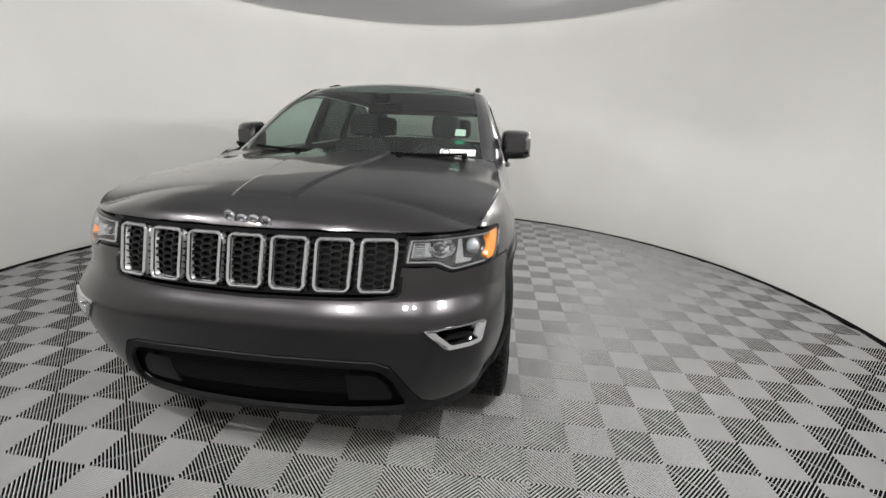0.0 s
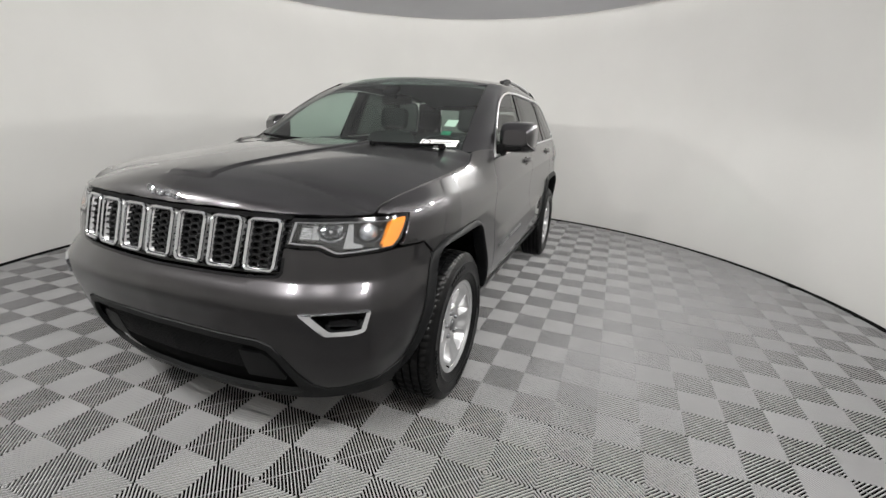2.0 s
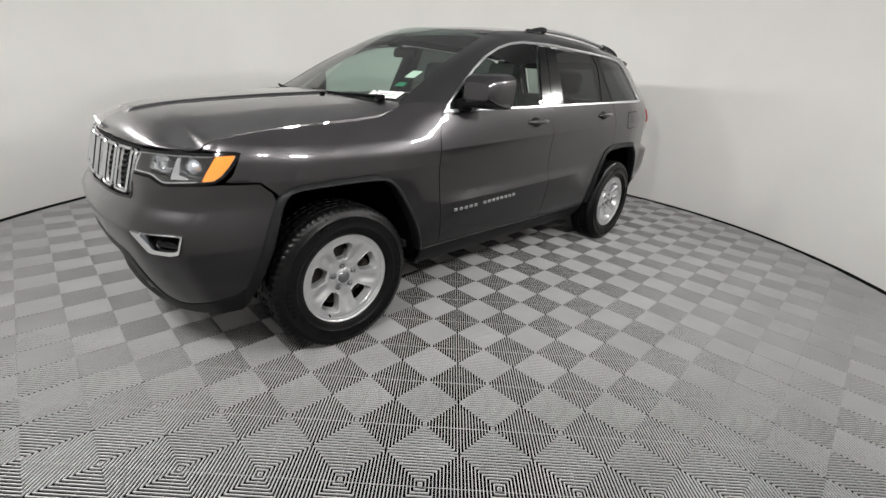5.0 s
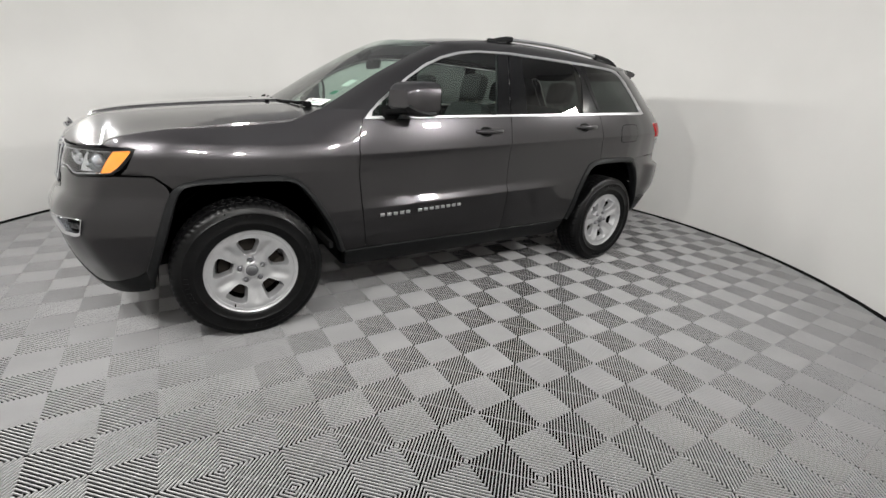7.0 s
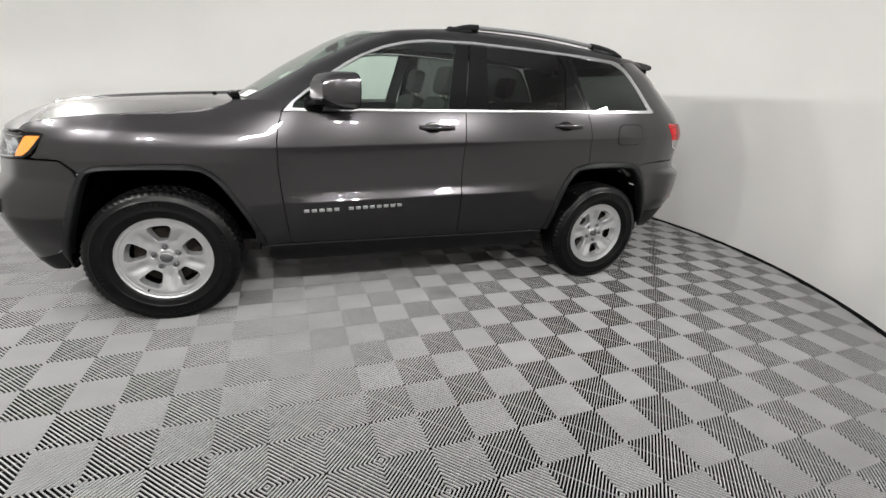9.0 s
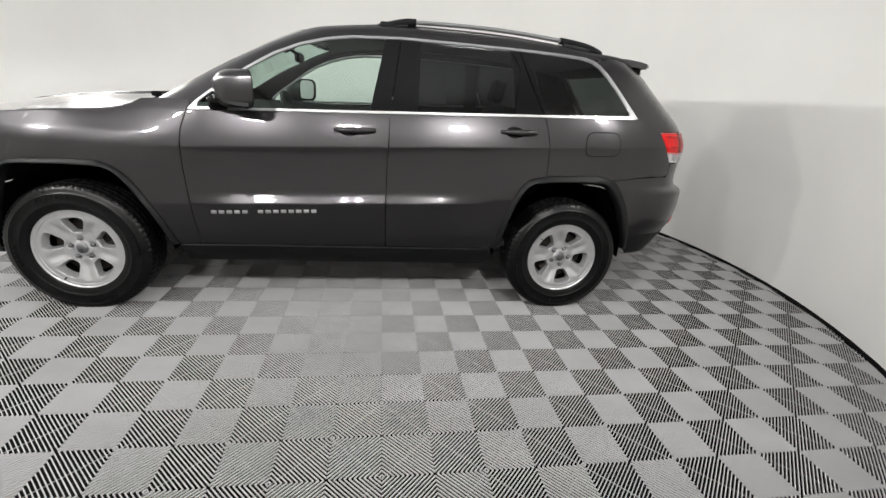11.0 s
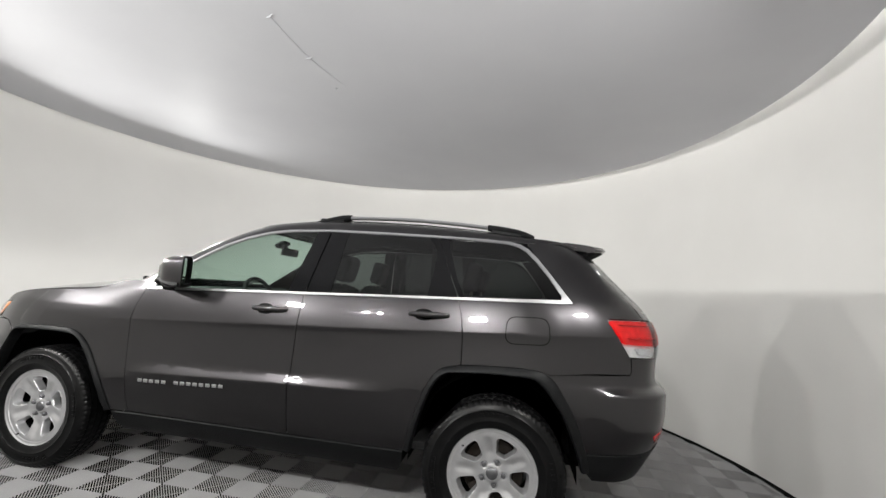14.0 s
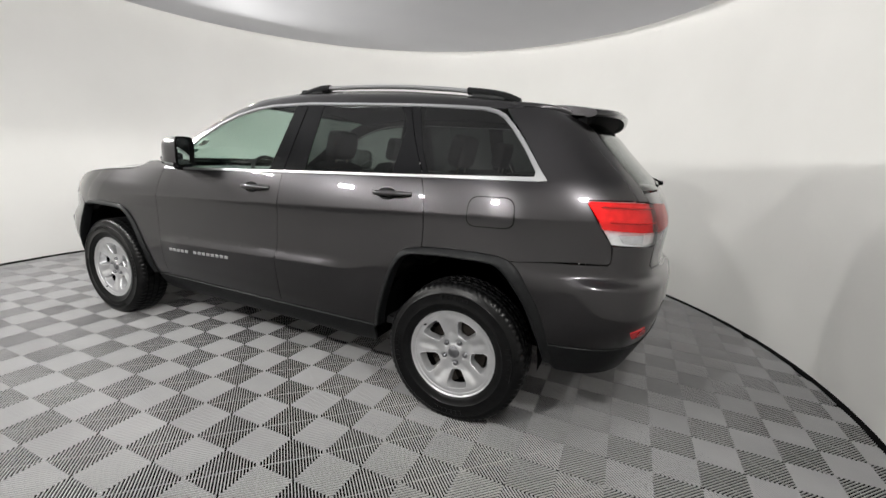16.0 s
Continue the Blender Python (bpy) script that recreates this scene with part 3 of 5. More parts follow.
# points along the body crease and the ridge of the lower doors
CREASE = [(x, 0.98 + 0.05 * (x + 0.84) + d) for x in np.arange(-1.9, 2.1, 0.02) for d in (-0.006, 0.006)]
CREASE += [(x, 0.665 + 0.035 * (x + 0.84) + d) for x in np.arange(-0.85, 0.95, 0.02) for d in (-0.007, 0.006, 0.03, 0.055)]
doors = {}
for mir, _ in both:
    kw = dict(mirror=mir)
    fend = [(-0.80, 0.412)] + ARCH_F[:11] + [(-1.782, 0.853), (-1.828, 0.893)] + LAMP_FRONT_EDGE + HOOD_SEAM + [(-0.95, 1.225)] + DOOR_A[:-1]
    panel("front_fender", fend, on_side(), M_PAINT, car, step=0.016, lines=CREASE, **kw)
    b = [(-0.755, belt(-0.755)), (-0.35, belt(-0.35)), (0.284, belt(0.284))]
    d1 = DOOR_A + [(0.275, 0.414)] + DOOR_B[::-1][1:] + [(p[0], p[1]) for p in b[::-1][1:]]
    doors[("f", mir)] = panel("front_door", d1, on_side(), M_PAINT, car, step=0.022, lines=CREASE, **kw)
    d2 = DOOR_B + [(0.60, 0.414), (0.96, 0.418)] + ARCH_R[:8] + DOOR_C[::-1] + [(0.8, belt(0.8))]
    doors[("r", mir)] = panel("rear_door", d2, on_side(), M_PAINT, car, step=0.022, lines=CREASE, **kw)
    quarter = DOOR_C + ARCH_R[8:12] + [(1.745, 0.905), (1.9, 0.922), (2.0, 0.930), (xr(0.955, 0.932), 0.932), (xr(0.942, 0.945), 0.945), (xr(0.946, 0.98), 0.98), (xr(0.953, 1.02), 1.02), (xr(1.004, 1.088), 1.088), (xr(1.050, 1.20), 1.20), (xr(1.046, 1.212), 1.212), (xr(1.03, 1.217), 1.217), (xr(0.81, 1.222), 1.222), (xr(0.805, 1.32), 1.32), (xr(0.805, 1.476), 1.476), (1.965, 1.53), (1.92, 1.57), (1.87, 1.602), (1.80, 1.625), (1.72, 1.633), (1.65, 1.631), (1.575, 1.617), (1.63, 1.55), (1.705, 1.46), (1.80, 1.33), (1.833, 1.284), (1.5, belt(1.5))]
    panel("rear_quarter", quarter, on_side(), M_PAINT, car, step=0.022, lines=CREASE, **kw)
    # sill cladding
    sill = [(-0.93, 0.40), (-0.5, 0.405), (0.3, 0.405), (0.965, 0.41), (0.955, 0.33), (0.93, 0.27), (-0.90, 0.27), (-0.92, 0.32)]
    panel("sill_cladding", sill, on_side(0.006), M_CLAD, car, **kw)
    # wheel arch mouldings
    part("arch_moulding", arch_mesh(ARCH_F, ARCH_FI, mir), M_CLAD, car)
    part("arch_moulding", arch_mesh(ARCH_R, ARCH_RI, mir), M_CLAD, car)

# bumpers
FOG = rounded([(0.668, 0.696), (0.80, 0.699), (0.937, 0.702), (0.912, 0.622), (0.86, 0.609), (0.755, 0.607)], 0.016, 4)
FOGI = rounded([(0.716, 0.688), (0.80, 0.691), (0.924, 0.693), (0.901, 0.634), (0.86, 0.628), (0.782, 0.626)], 0.012, 4)
fog_hole = [tuple(p.lerp(q, 0.12)) for p, q in zip(FOG, FOGI)]
z_lamp = [(0.560, 0.905), (0.62, 0.902), (0.695, 0.903), (0.735, 0.885), (0.768, 0.876), (0.85, 0.884), (0.95, 0.892)]
right_half = [(0, 0.785), (0.25, 0.788), (0.45, 0.792), (0.535, 0.798), (0.556, 0.82)] + z_lamp + [(0.985, 0.893), (u_front(-1.830, 0.891), 0.891), (u_front(-1.785, 0.848), 0.848), (u_front(-1.782, 0.77), 0.77), (u_front(-1.822, 0.66), 0.66), (u_front(-1.866, 0.54), 0.54), (u_front(-1.896, 0.45), 0.45), (1.03, 0.395), (0.95, 0.37), (0.80, 0.338), (0.74, 0.338), (0.685, 0.362), (0.63, 0.425), (0.577, 0.493), (0.532, 0.547), (0.474, 0.568), (0.26, 0.576), (0, 0.577)]
front_poly = right_half + [(-u, z) for u, z in right_half[::-1][1:-1]]
panel("front_bumper", front_poly, on_front(), M_PAINT, car, step=0.022, holes=[fog_hole, [(-u, z) for u, z in fog_hole]], lines=[(u, z) for u in np.arange(-1.1, 1.1, 0.02) for z in (0.690, 0.700, 0.710, 0.722, 0.735, 0.750, 0.766)])
low_half = [(0, 0.574), (0.26, 0.573), (0.474, 0.565), (0.532, 0.544), (0.577, 0.49), (0.63, 0.422), (0.685, 0.359), (0.74, 0.335), (0.80, 0.335), (0.95, 0.367), (1.02, 0.392), (u_front(-1.896, 0.448), 0.448), (u_front(-1.912, 0.38), 0.38), (u_front(-1.928, 0.30), 0.30), (0.93, 0.288), (0.85, 0.276), (0.6, 0.262), (0, 0.26)]
low_poly = low_half + [(-u, z) for u, z in low_half[::-1][1:-1]]
hole_half = [(0.02, 0.545), (0.257, 0.543), (0.45, 0.535), (0.505, 0.520), (0.55, 0.475), (0.607, 0.375), (0.622, 0.315), (0.56, 0.305), (0.3, 0.302), (0.02, 0.30)]
intake = [(-u, z) for u, z in hole_half] + hole_half[::-1]
panel("bumper_valance", low_poly, on_front(0.004), M_CLAD, car, holes=[intake])
panel("lower_intake", [(-0.64, 0.56), (0.64, 0.56), (0.68, 0.265), (-0.68, 0.265)], on_front(-0.028), M_BLACK, car, gap=0)

rh = [(0, 0.90), (0.5, 0.90), (0.67, 0.908), (0.702, 0.925), (0.702, 1.022), (0.77, 1.016), (0.950, 1.019), (0.945, 0.98), (0.944, 0.945), (0.952, 0.931), (u_rear(1.9, 0.921), 0.921), (u_rear(1.72, 0.905), 0.905), (u_rear(1.775, 0.80), 0.80), (u_rear(1.83, 0.71), 0.71), (u_rear(1.875, 0.61), 0.61), (u_rear(1.905, 0.525), 0.525), (1.05, 0.525), (0.9, 0.530), (0.77, 0.543), (0.6, 0.575), (0.4, 0.60), (0, 0.60)]
panel("rear_bumper", rh + [(-u, z) for u, z in rh[::-1][1:-1]], on_rear(), M_PAINT, car, flip=True, step=0.022, lines=[(u, z) for u in np.arange(-1.1, 1.1, 0.02) for z in (0.820, 0.831, 0.842, 0.853, 0.864)])
rl = [(0, 0.596), (0.4, 0.596), (0.6, 0.571), (0.77, 0.539), (0.9, 0.526), (1.05, 0.521), (u_rear(1.905, 0.521), 0.521), (u_rear(1.93, 0.42), 0.42), (u_rear(1.97, 0.372), 0.372), (0.9, 0.362), (0.75, 0.37), (0.6, 0.37), (0, 0.36)]
panel("bumper_valance", rl + [(-u, z) for u, z in rl[::-1][1:-1]], on_rear(0.006), M_CLAD, car, flip=True)

# hood
edge_y = [(x, side(x, z) - 0.004) for x, z in HOOD_SEAM]
front_y = [(on_front()(u, 1.014).x - 0.004, -on_front()(u, 1.014).y) for u in (0, 0.15, 0.3, 0.42, 0.53, 0.62, 0.70, 0.76, 0.82, 0.87, 0.91, 0.94) if on_front()(u, 1.014).x < -2.02]
rear_y = [(-0.99, 0.74), (-1.06, 0.55), (-1.11, 0.3), (-1.125, 0.0)]
hh = front_y + edge_y + rear_y
DOME = [(x, k * (dome_half(x) + d)) for x in np.arange(-2.085, -1.12, 0.012) for d in (-0.013, -0.004, 0.004, 0.013) for k in (-1, 1)]
DOME += [(-2.125 + d, y) for d in (-0.003, 0.009, 0.018, 0.03) for y in np.arange(-0.10, 0.11, 0.012)]
panel("hood", [(x, -y) for x, y in hh] + [(x, y) for x, y in hh[::-1][1:-1]], on_hood(), M_PAINT, car, flip=False, step=0.017, lines=DOME)

# roof, pillars and windscreen
CHROME_TOP = [(-0.80, 1.185), (-0.758, 1.225), (-0.681, 1.286), (-0.49, 1.423), (-0.358, 1.503), (-0.222, 1.562), (-0.082, 1.601), (0.061, 1.624), (0.344, 1.639), (1.05, 1.634), (1.35, 1.628), (1.477, 1.622), (1.575, 1.617), (1.65, 1.631), (1.72, 1.633), (1.80, 1.625), (1.87, 1.602)]
A3 = [(x, -side(x, z), z) for x, z in CHROME_TOP]
B3 = [(-1.02, -0.77, 1.205), (-0.96, -0.755, 1.24), (-0.86, -0.74, 1.30), (-0.66, -0.71, 1.42), (-0.50, -0.69, 1.505), (-0.36, -0.668, 1.575), (-0.24, -0.652, 1.625), (-0.1, -0.644, 1.668), (0.33, -0.64, 1.712), (0.84, -0.64, 1.716), (1.17, -0.64, 1.702), (1.49, -0.64, 1.675), (1.60, -0.63, 1.660), (1.70, -0.62, 1.650), (1.80, -0.605, 1.640), (1.88, -0.585, 1.622)]
for mir, _ in both:
    rows = strip(A3, B3, 6, 0.016, 90)
    if mir:
        rows = [[Vector((p.x, -p.y, p.z)) for p in r] for r in rows]
    else:
        rows = [r[::-1] for r in rows]
    part("roof_side_frame", grid_mesh(rows), M_PAINT, car)
roof_half = [(x, 0.64) for x in np.linspace(-0.1, 1.55, 24)] + [(1.7, 0.62), (1.8, 0.60), (1.9, 0.58), (1.93, 0.4), (1.945, 0.2), (1.95, 0)]
fe = [(-0.335, 0.0), (-0.325, 0.2), (-0.295, 0.4), (-0.25, 0.55), (-0.19, 0.64)]
rp = fe + roof_half
panel("roof", [(x, -y) for x, y in rp] + [(x, y) for x, y in rp[::-1][1:-1]], on_roof(), M_PAINT, car, flip=False, gap=0.0, step=0.05)



def thin_glass(name, colour, base=0.045):
    """A pane that lets light straight through, tinted, with a clear reflection that grows towards grazing."""
    m = bpy.data.materials.new(name)
    m.use_nodes = True
    nt = m.node_tree
    nt.nodes.clear()
    out = nt.nodes.new("ShaderNodeOutputMaterial")
    tr = nt.nodes.new("ShaderNodeBsdfTransparent")
    tr.inputs[0].default_value = (*colour, 1)
    gl = nt.nodes.new("ShaderNodeBsdfGlossy")
    gl.inputs["Roughness"].default_value = 0.02
    lw = nt.nodes.new("ShaderNodeLayerWeight")
    lw.inputs[0].default_value = 0.5
    pw = nt.nodes.new("ShaderNodeMath")
    pw.operation = "POWER"
    pw.inputs[1].default_value = 4.5
    mr = nt.nodes.new("ShaderNodeMapRange")
    mr.inputs[3].default_value, mr.inputs[4].default_value = base, 0.95
    mx = nt.nodes.new("ShaderNodeMixShader")
    nt.links.new(lw.outputs["Facing"], pw.inputs[0])
    nt.links.new(pw.outputs[0], mr.inputs[0])
    nt.links.new(mr.outputs[0], mx.inputs[0])
    nt.links.new(tr.outputs[0], mx.inputs[1])
    nt.links.new(gl.outputs[0], mx.inputs[2])
    nt.links.new(mx.outputs[0], out.inputs[0])
    return m


M_GLASS = thin_glass("clear_green_glass", (0.80, 0.90, 0.85))
M_TINT = thin_glass("tinted_privacy_glass", (0.11, 0.125, 0.12))

# windscreen between the pillars' inner edges
WB = curve3([(-1.02, -0.765, 1.203), (-0.96, -0.75, 1.238), (-0.86, -0.735, 1.298), (-0.66, -0.705, 1.418), (-0.50, -0.685, 1.503), (-0.36, -0.663, 1.573), (-0.24, -0.647, 1.622), (-0.19, -0.64, 1.64)], 24)
rows = []
for i, p in enumerate(WB):
    t = i / 23
    bow = 0.125 * (1 - t) + 0.12 * t
    lift = 0.02 * (1 - t) + 0.048 * t
    rows.append([Vector((p.x - bow * (1 - k * k), p.y * -k, p.z + lift * (1 - k * k) - 0.03 * (1 - t) * (1 - k * k))) for k in np.linspace(-1, 1, 29)])
rows = [r[::-1] for r in rows]
part("windscreen", grid_mesh(rows), thin_glass("windscreen_glass", (0.62, 0.75, 0.68), 0.10), car, "clear windscreen with a faint green tint")

# ---- wheels ----
R_TYRE, W_TYRE = 0.381, 0.245


def tyre_mesh():
    prof = [(0.228, -0.085), (0.236, -0.100), (0.2385, -0.1035), (0.241, -0.1025), (0.245, -0.106), (0.26, -0.112), (0.275, -0.1155), (0.278, -0.1185), (0.283, -0.1185), (0.286, -0.117), (0.305, -0.119), (0.327, -0.1175), (0.332, -0.1195), (0.336, -0.1160), (0.348, -0.111), (0.356, -0.1075), (0.366, -0.1015), (0.375, -0.094)]
    tread = [(0.379, -0.088), (0.381, -0.070), (0.381, -0.066), (0.372, -0.064), (0.372, -0.058), (0.382, -0.056), (0.383, -0.030), (0.383, -0.026), (0.373, -0.024), (0.373, -0.018), (0.383, -0.016), (0.383, 0.0)]
    full = prof + tread
    full = full + [(r, -h) for r, h in full[::-1][1:]]
    n = 216
    bm = bmesh.new()
    rings = []
    for i, (r, h) in enumerate(full):
        ring = []
        for k in range(n):
            rr = r
            if 0.3605 < r and abs(h) > 0.066:          # shoulder lugs
                rr -= 0.0055 if k % 3 == 0 else 0.0
            elif r > 0.378:                              # tread blocks with slanted cuts
                rr -= 0.005 if (k + int(h * 120)) % 4 == 0 else 0.0
            a = 2 * math.pi * (k + 0.5 * math.sin(h * 60)) / n
            ring.append(bm.verts.new((rr * math.cos(a), h, rr * math.sin(a))))
        rings.append(ring)
    for a, b in zip(rings, rings[1:]):
        for k in range(n):
            bm.faces.new((a[k], b[k], b[(k + 1) % n], a[(k + 1) % n]))
    # raised sidewall marks, plain bars
    for a0, count in ((0.55, 7), (2.1, 6), (3.7, 7), (5.25, 6)):
        for k in range(count):
            a = a0 + 0.085 * k
            m = Matrix.Rotation(-a, 4, "Y")
            vs = add_box(bm, 0, 0, 0, 0.018, 0.006, 0.019)
            bmesh.ops.translate(bm, vec=(0.0, -0.1195, 0.313), verts=vs)
            bmesh.ops.transform(bm, matrix=m, verts=vs)
    for v in bm.verts:                                   # flattened where it meets the floor
        if v.co.z < -0.3655:
            v.co.z = -0.3655 - 0.25 * (v.co.z + 0.3655) * 0
    bmesh.ops.recalc_face_normals(bm, faces=bm.faces)
    return bm


WIN = 5


def face_depth(x, z):
    """How far the alloy face lies inside the rim's edge."""
    r = math.hypot(x, z)
    d = 0.005 + 0.026 * (1 - sstep(0.07, 0.215, r)) - 0.004 * (1 - sstep(0.040, 0.050, r))
    ph = (math.atan2(z, x) + math.pi / 2) % (2 * math.pi / WIN)
    ph = min(ph, 2 * math.pi / WIN - ph)                 # from the middle of a window
    mid = (math.pi / WIN - ph) * r                         # from the middle of a spoke
    dish = 0.007 * (1 - sstep(0.0, 0.034, mid)) * sstep(0.075, 0.12, r) * (1 - sstep(0.165, 0.205, r))
    lug = math.hypot(r * math.cos(ph) - 0.061, r * math.sin(ph))
    return d + dish + 0.007 * (1 - sstep(0.014, 0.019, lug))


def window_loop(k, grow=0.0):
    """Outline of one opening between two spokes, rounded."""
    an = -math.pi / 2 + 2 * math.pi * k / WIN
    quad = [(0.094 - grow, -0.025 - grow), (0.094 - grow, 0.025 + grow), (0.166, 0.058 + grow), (0.186 + grow, 0.051 + grow), (0.193 + grow, 0.0), (0.186 + grow, -0.051 - grow), (0.166, -0.058 - grow)]
    loop = rounded(quad, 0.014, 4)
    return [Vector((p.x * math.cos(an) - p.y * math.sin(an), p.x * math.sin(an) + p.y * math.cos(an))) for p in loop]


def build_rim(parent):
    disc = [(0.217 * math.cos(a), 0.217 * math.sin(a)) for a in np.linspace(0, 2 * math.pi, 121)[:-1]]
    rim = panel("rim", disc, lambda x, z: Vector((x, face_depth(x, z), z)), M_ALLOY, parent, "silver five-spoke alloy rim", step=0.0075, gap=0.0, depth=0.03, holes=[window_loop(k) for k in range(WIN)])
    rim.location = (0, -0.098, 0)
    # drafted walls of the openings, with a soft raised edge
    for k in range(WIN):
        wide, loop = window_loop(k, 0.0035), window_loop(k)
        c = sum(loop, Vector((0, 0))) / len(loop)
        inner = [c * 0.97 + (p - c) * 0.78 for p in loop]
        rows = []
        for src, dy in ((wide, 0.0012), ([p.lerp(q, 0.5) for p, q in zip(wide, loop)], -0.0016), (loop, 0.0005), ([p.lerp(q, 0.12) for p, q in zip(loop, inner)], 0.008), (inner, 0.042)):
            rows.append([Vector((p.x, face_depth(p.x, p.y) + dy, p.y)) for p in src + src[:1]])
        bm = grid_mesh(rows)
        bmesh.ops.remove_doubles(bm, verts=bm.verts, dist=1e-6)
        bmesh.ops.recalc_face_normals(bm, faces=bm.faces)
        w = link_mesh("window_wall", bm, M_ALLOY, rim, "", sharp=0.9)
    bm = lathe([(0.214, 0.007), (0.2165, 0.002), (0.222, 0.0005), (0.229, 0.0), (0.2325, -0.003), (0.2365, -0.0045), (0.2375, 0.0), (0.236, 0.012), (0.226, 0.03)], 120, "y")
    bmesh.ops.recalc_face_normals(bm, faces=bm.faces)
    part("rim_lip", bm, M_ALLOY, rim)
    return rim


def build_wheel():
    w = empty("wheel")
    t = part("tyre", tyre_mesh(), M_RUBBER, w, "worn black all-season tyre with blocky tread")
    build_rim(w)
    # barrel, disc and caliper coloured darker to stand in for shade behind the spokes
    bm = lathe([(0.205, -0.07), (0.195, 0.0), (0.19, 0.09), (0.21, 0.1)], 64, "y")
    bmesh.ops.recalc_face_normals(bm, faces=bm.faces)
    part("rim_barrel", bm, M_BLACK, w)
    bm = lathe([(0.02, -0.028), (0.06, -0.03), (0.068, -0.02), (0.16, -0.018), (0.165, -0.012), (0.165, 0.012), (0.02, 0.012)], 64, "y")
    bmesh.ops.recalc_face_normals(bm, faces=bm.faces)
    part("brake_disc", bm, M_DARKSTEEL, w, "dull brown brake disc")
    bm = bmesh.new()
    add_box(bm, 0.125, -0.005, 0.045, 0.10, 0.07, 0.15, Matrix.Rotation(0.35, 4, "Y"), 0.012)
    part("brake_caliper", bm, M_DARKSTEEL, w)
    bm = lathe([(0.001, -0.005), (0.024, -0.004), (0.030, 0.0), (0.0325, 0.006), (0.0325, 0.02)], 40, "y")
    bmesh.ops.recalc_face_normals(bm, faces=bm.faces)
    c = part("centre_cap", bm, M_NUT, w, "dull grey centre cap")
    c.location = (0, -0.098 + 0.022, 0)
    for k in range(5):
        an = -math.pi / 2 + 2 * math.pi * k / 5
        bm = lathe([(0.001, -0.018), (0.008, -0.017), (0.0115, -0.013), (0.013, 0.0), (0.015, 0.002), (0.016, 0.012)], 12, "y")
        bmesh.ops.recalc_face_normals(bm, faces=bm.faces)
        lug = part("lug_nut", bm, M_NUT, w)
        lug.location = (0.061 * math.cos(an), -0.098 + 0.036, 0.061 * math.sin(an))
    bm = tube([(0, 0, 0), (0, -0.02, -0.006)], 0.004, 8)
    vs = part("valve", bm, M_BLACK, w)
    vs.location = (0.01, -0.088, -0.203)
    return w


Y_WHEEL = 0.925 - 0.078
wheel = build_wheel()
wheel.location = (-1.4575, -Y_WHEEL, 0.3655)
wheel.parent = car
wheel.rotation_euler = (0, radians(33), 0)
for x, sgn, turn in ((1.4575, -1, 132), (-1.4575, 1, 20), (1.4575, 1, 50)):
    copy_thing(wheel, pose(x, sgn * Y_WHEEL, 0.3655, 0, 0, 180 if sgn > 0 else 0) @ pose(0, 0, 0, 0, turn, 0))

# wheel wells and underbody
for x in (-1.43, 1.44):
    for sgn in (-1, 1):
        rows = []
        for k in range(25):
            a = math.pi * (k / 24) * 1.02 - 0.03
            rx = 0.455 if x < 0 else 0.45
            p = (x + rx * math.cos(a), 0.375 + 0.50 * math.sin(a))
            rows.append([Vector((p[0], sgn * y, p[1])) for y in (0.45, 0.6, 0.75, 0.895)])
        bm = grid_mesh(rows)
        inner = [bm.verts.new((r[0].x, sgn * 0.45, r[0].z)) for r in rows]
        bm.faces.new(inner)
        bmesh.ops.solidify(bm, geom=list(bm.faces), thickness=0.006)
        part("wheel_liner", bm, M_BLACK, car)
bm = bmesh.new()
add_box(bm, 0.0, 0, 0.34, 1.86, 1.66, 0.14, None, 0.03)
add_box(bm, 0.0, 0, 0.34, 4.1, 0.84, 0.14, None, 0.03)
add_box(bm, -1.98, 0, 0.42, 0.3, 0.9, 0.12, None, 0.03)
add_box(bm, 2.06, 0, 0.47, 0.4, 1.2, 0.16, None, 0.03)
part("underbody", bm, M_BLACK, car)
for x in (-1.4575, 1.4575):
    bm = tube([(x, -0.75, 0.37), (x, 0.75, 0.37)], 0.035, 12)
    part("axle", bm, M_STEEL, car)

# ---- side windows, trim, handles, mirrors ----
DLO = [(-0.80, 1.176), (-0.758, 1.222), (-0.681, 1.286), (-0.49, 1.423), (-0.358, 1.503), (-0.222, 1.562), (-0.082, 1.601), (0.061, 1.624), (0.344, 1.639), (0.7, 1.638), (1.05, 1.634), (1.35, 1.628), (1.477, 1.622), (1.54, 1.608), (1.585, 1.583), (1.64, 1.53), (1.712, 1.445), (1.80, 1.33), (1.835, 1.288), (1.80, 1.281), (1.2, belt(1.2) + 0.002), (0.3, belt(0.3) + 0.002), (-0.4, belt(-0.4) + 0.002)]
DLO_IN = [(-0.755, 1.192), (-0.742, 1.222), (-0.669, 1.280), (-0.483, 1.413), (-0.352, 1.492), (-0.217, 1.550), (-0.079, 1.589), (0.063, 1.612), (0.344, 1.627), (0.7, 1.626), (1.05, 1.622), (1.35, 1.615), (1.467, 1.609), (1.528, 1.595), (1.574, 1.570), (1.630, 1.515), (1.702, 1.430), (1.777, 1.324), (1.775, 1.300), (1.2, belt(1.2) + 0.0145), (0.3, belt(0.3) + 0.0145), (-0.4, belt(-0.4) + 0.0145)]


def sweep(bm):
    """Lean a door mirror's outer end towards the tail."""
    for v in bm.verts:
        v.co.y -= math.copysign(0.008, v.co.y)
        v.co.x += 0.42 * max(0.0, abs(v.co.y) - 0.90) - 0.028


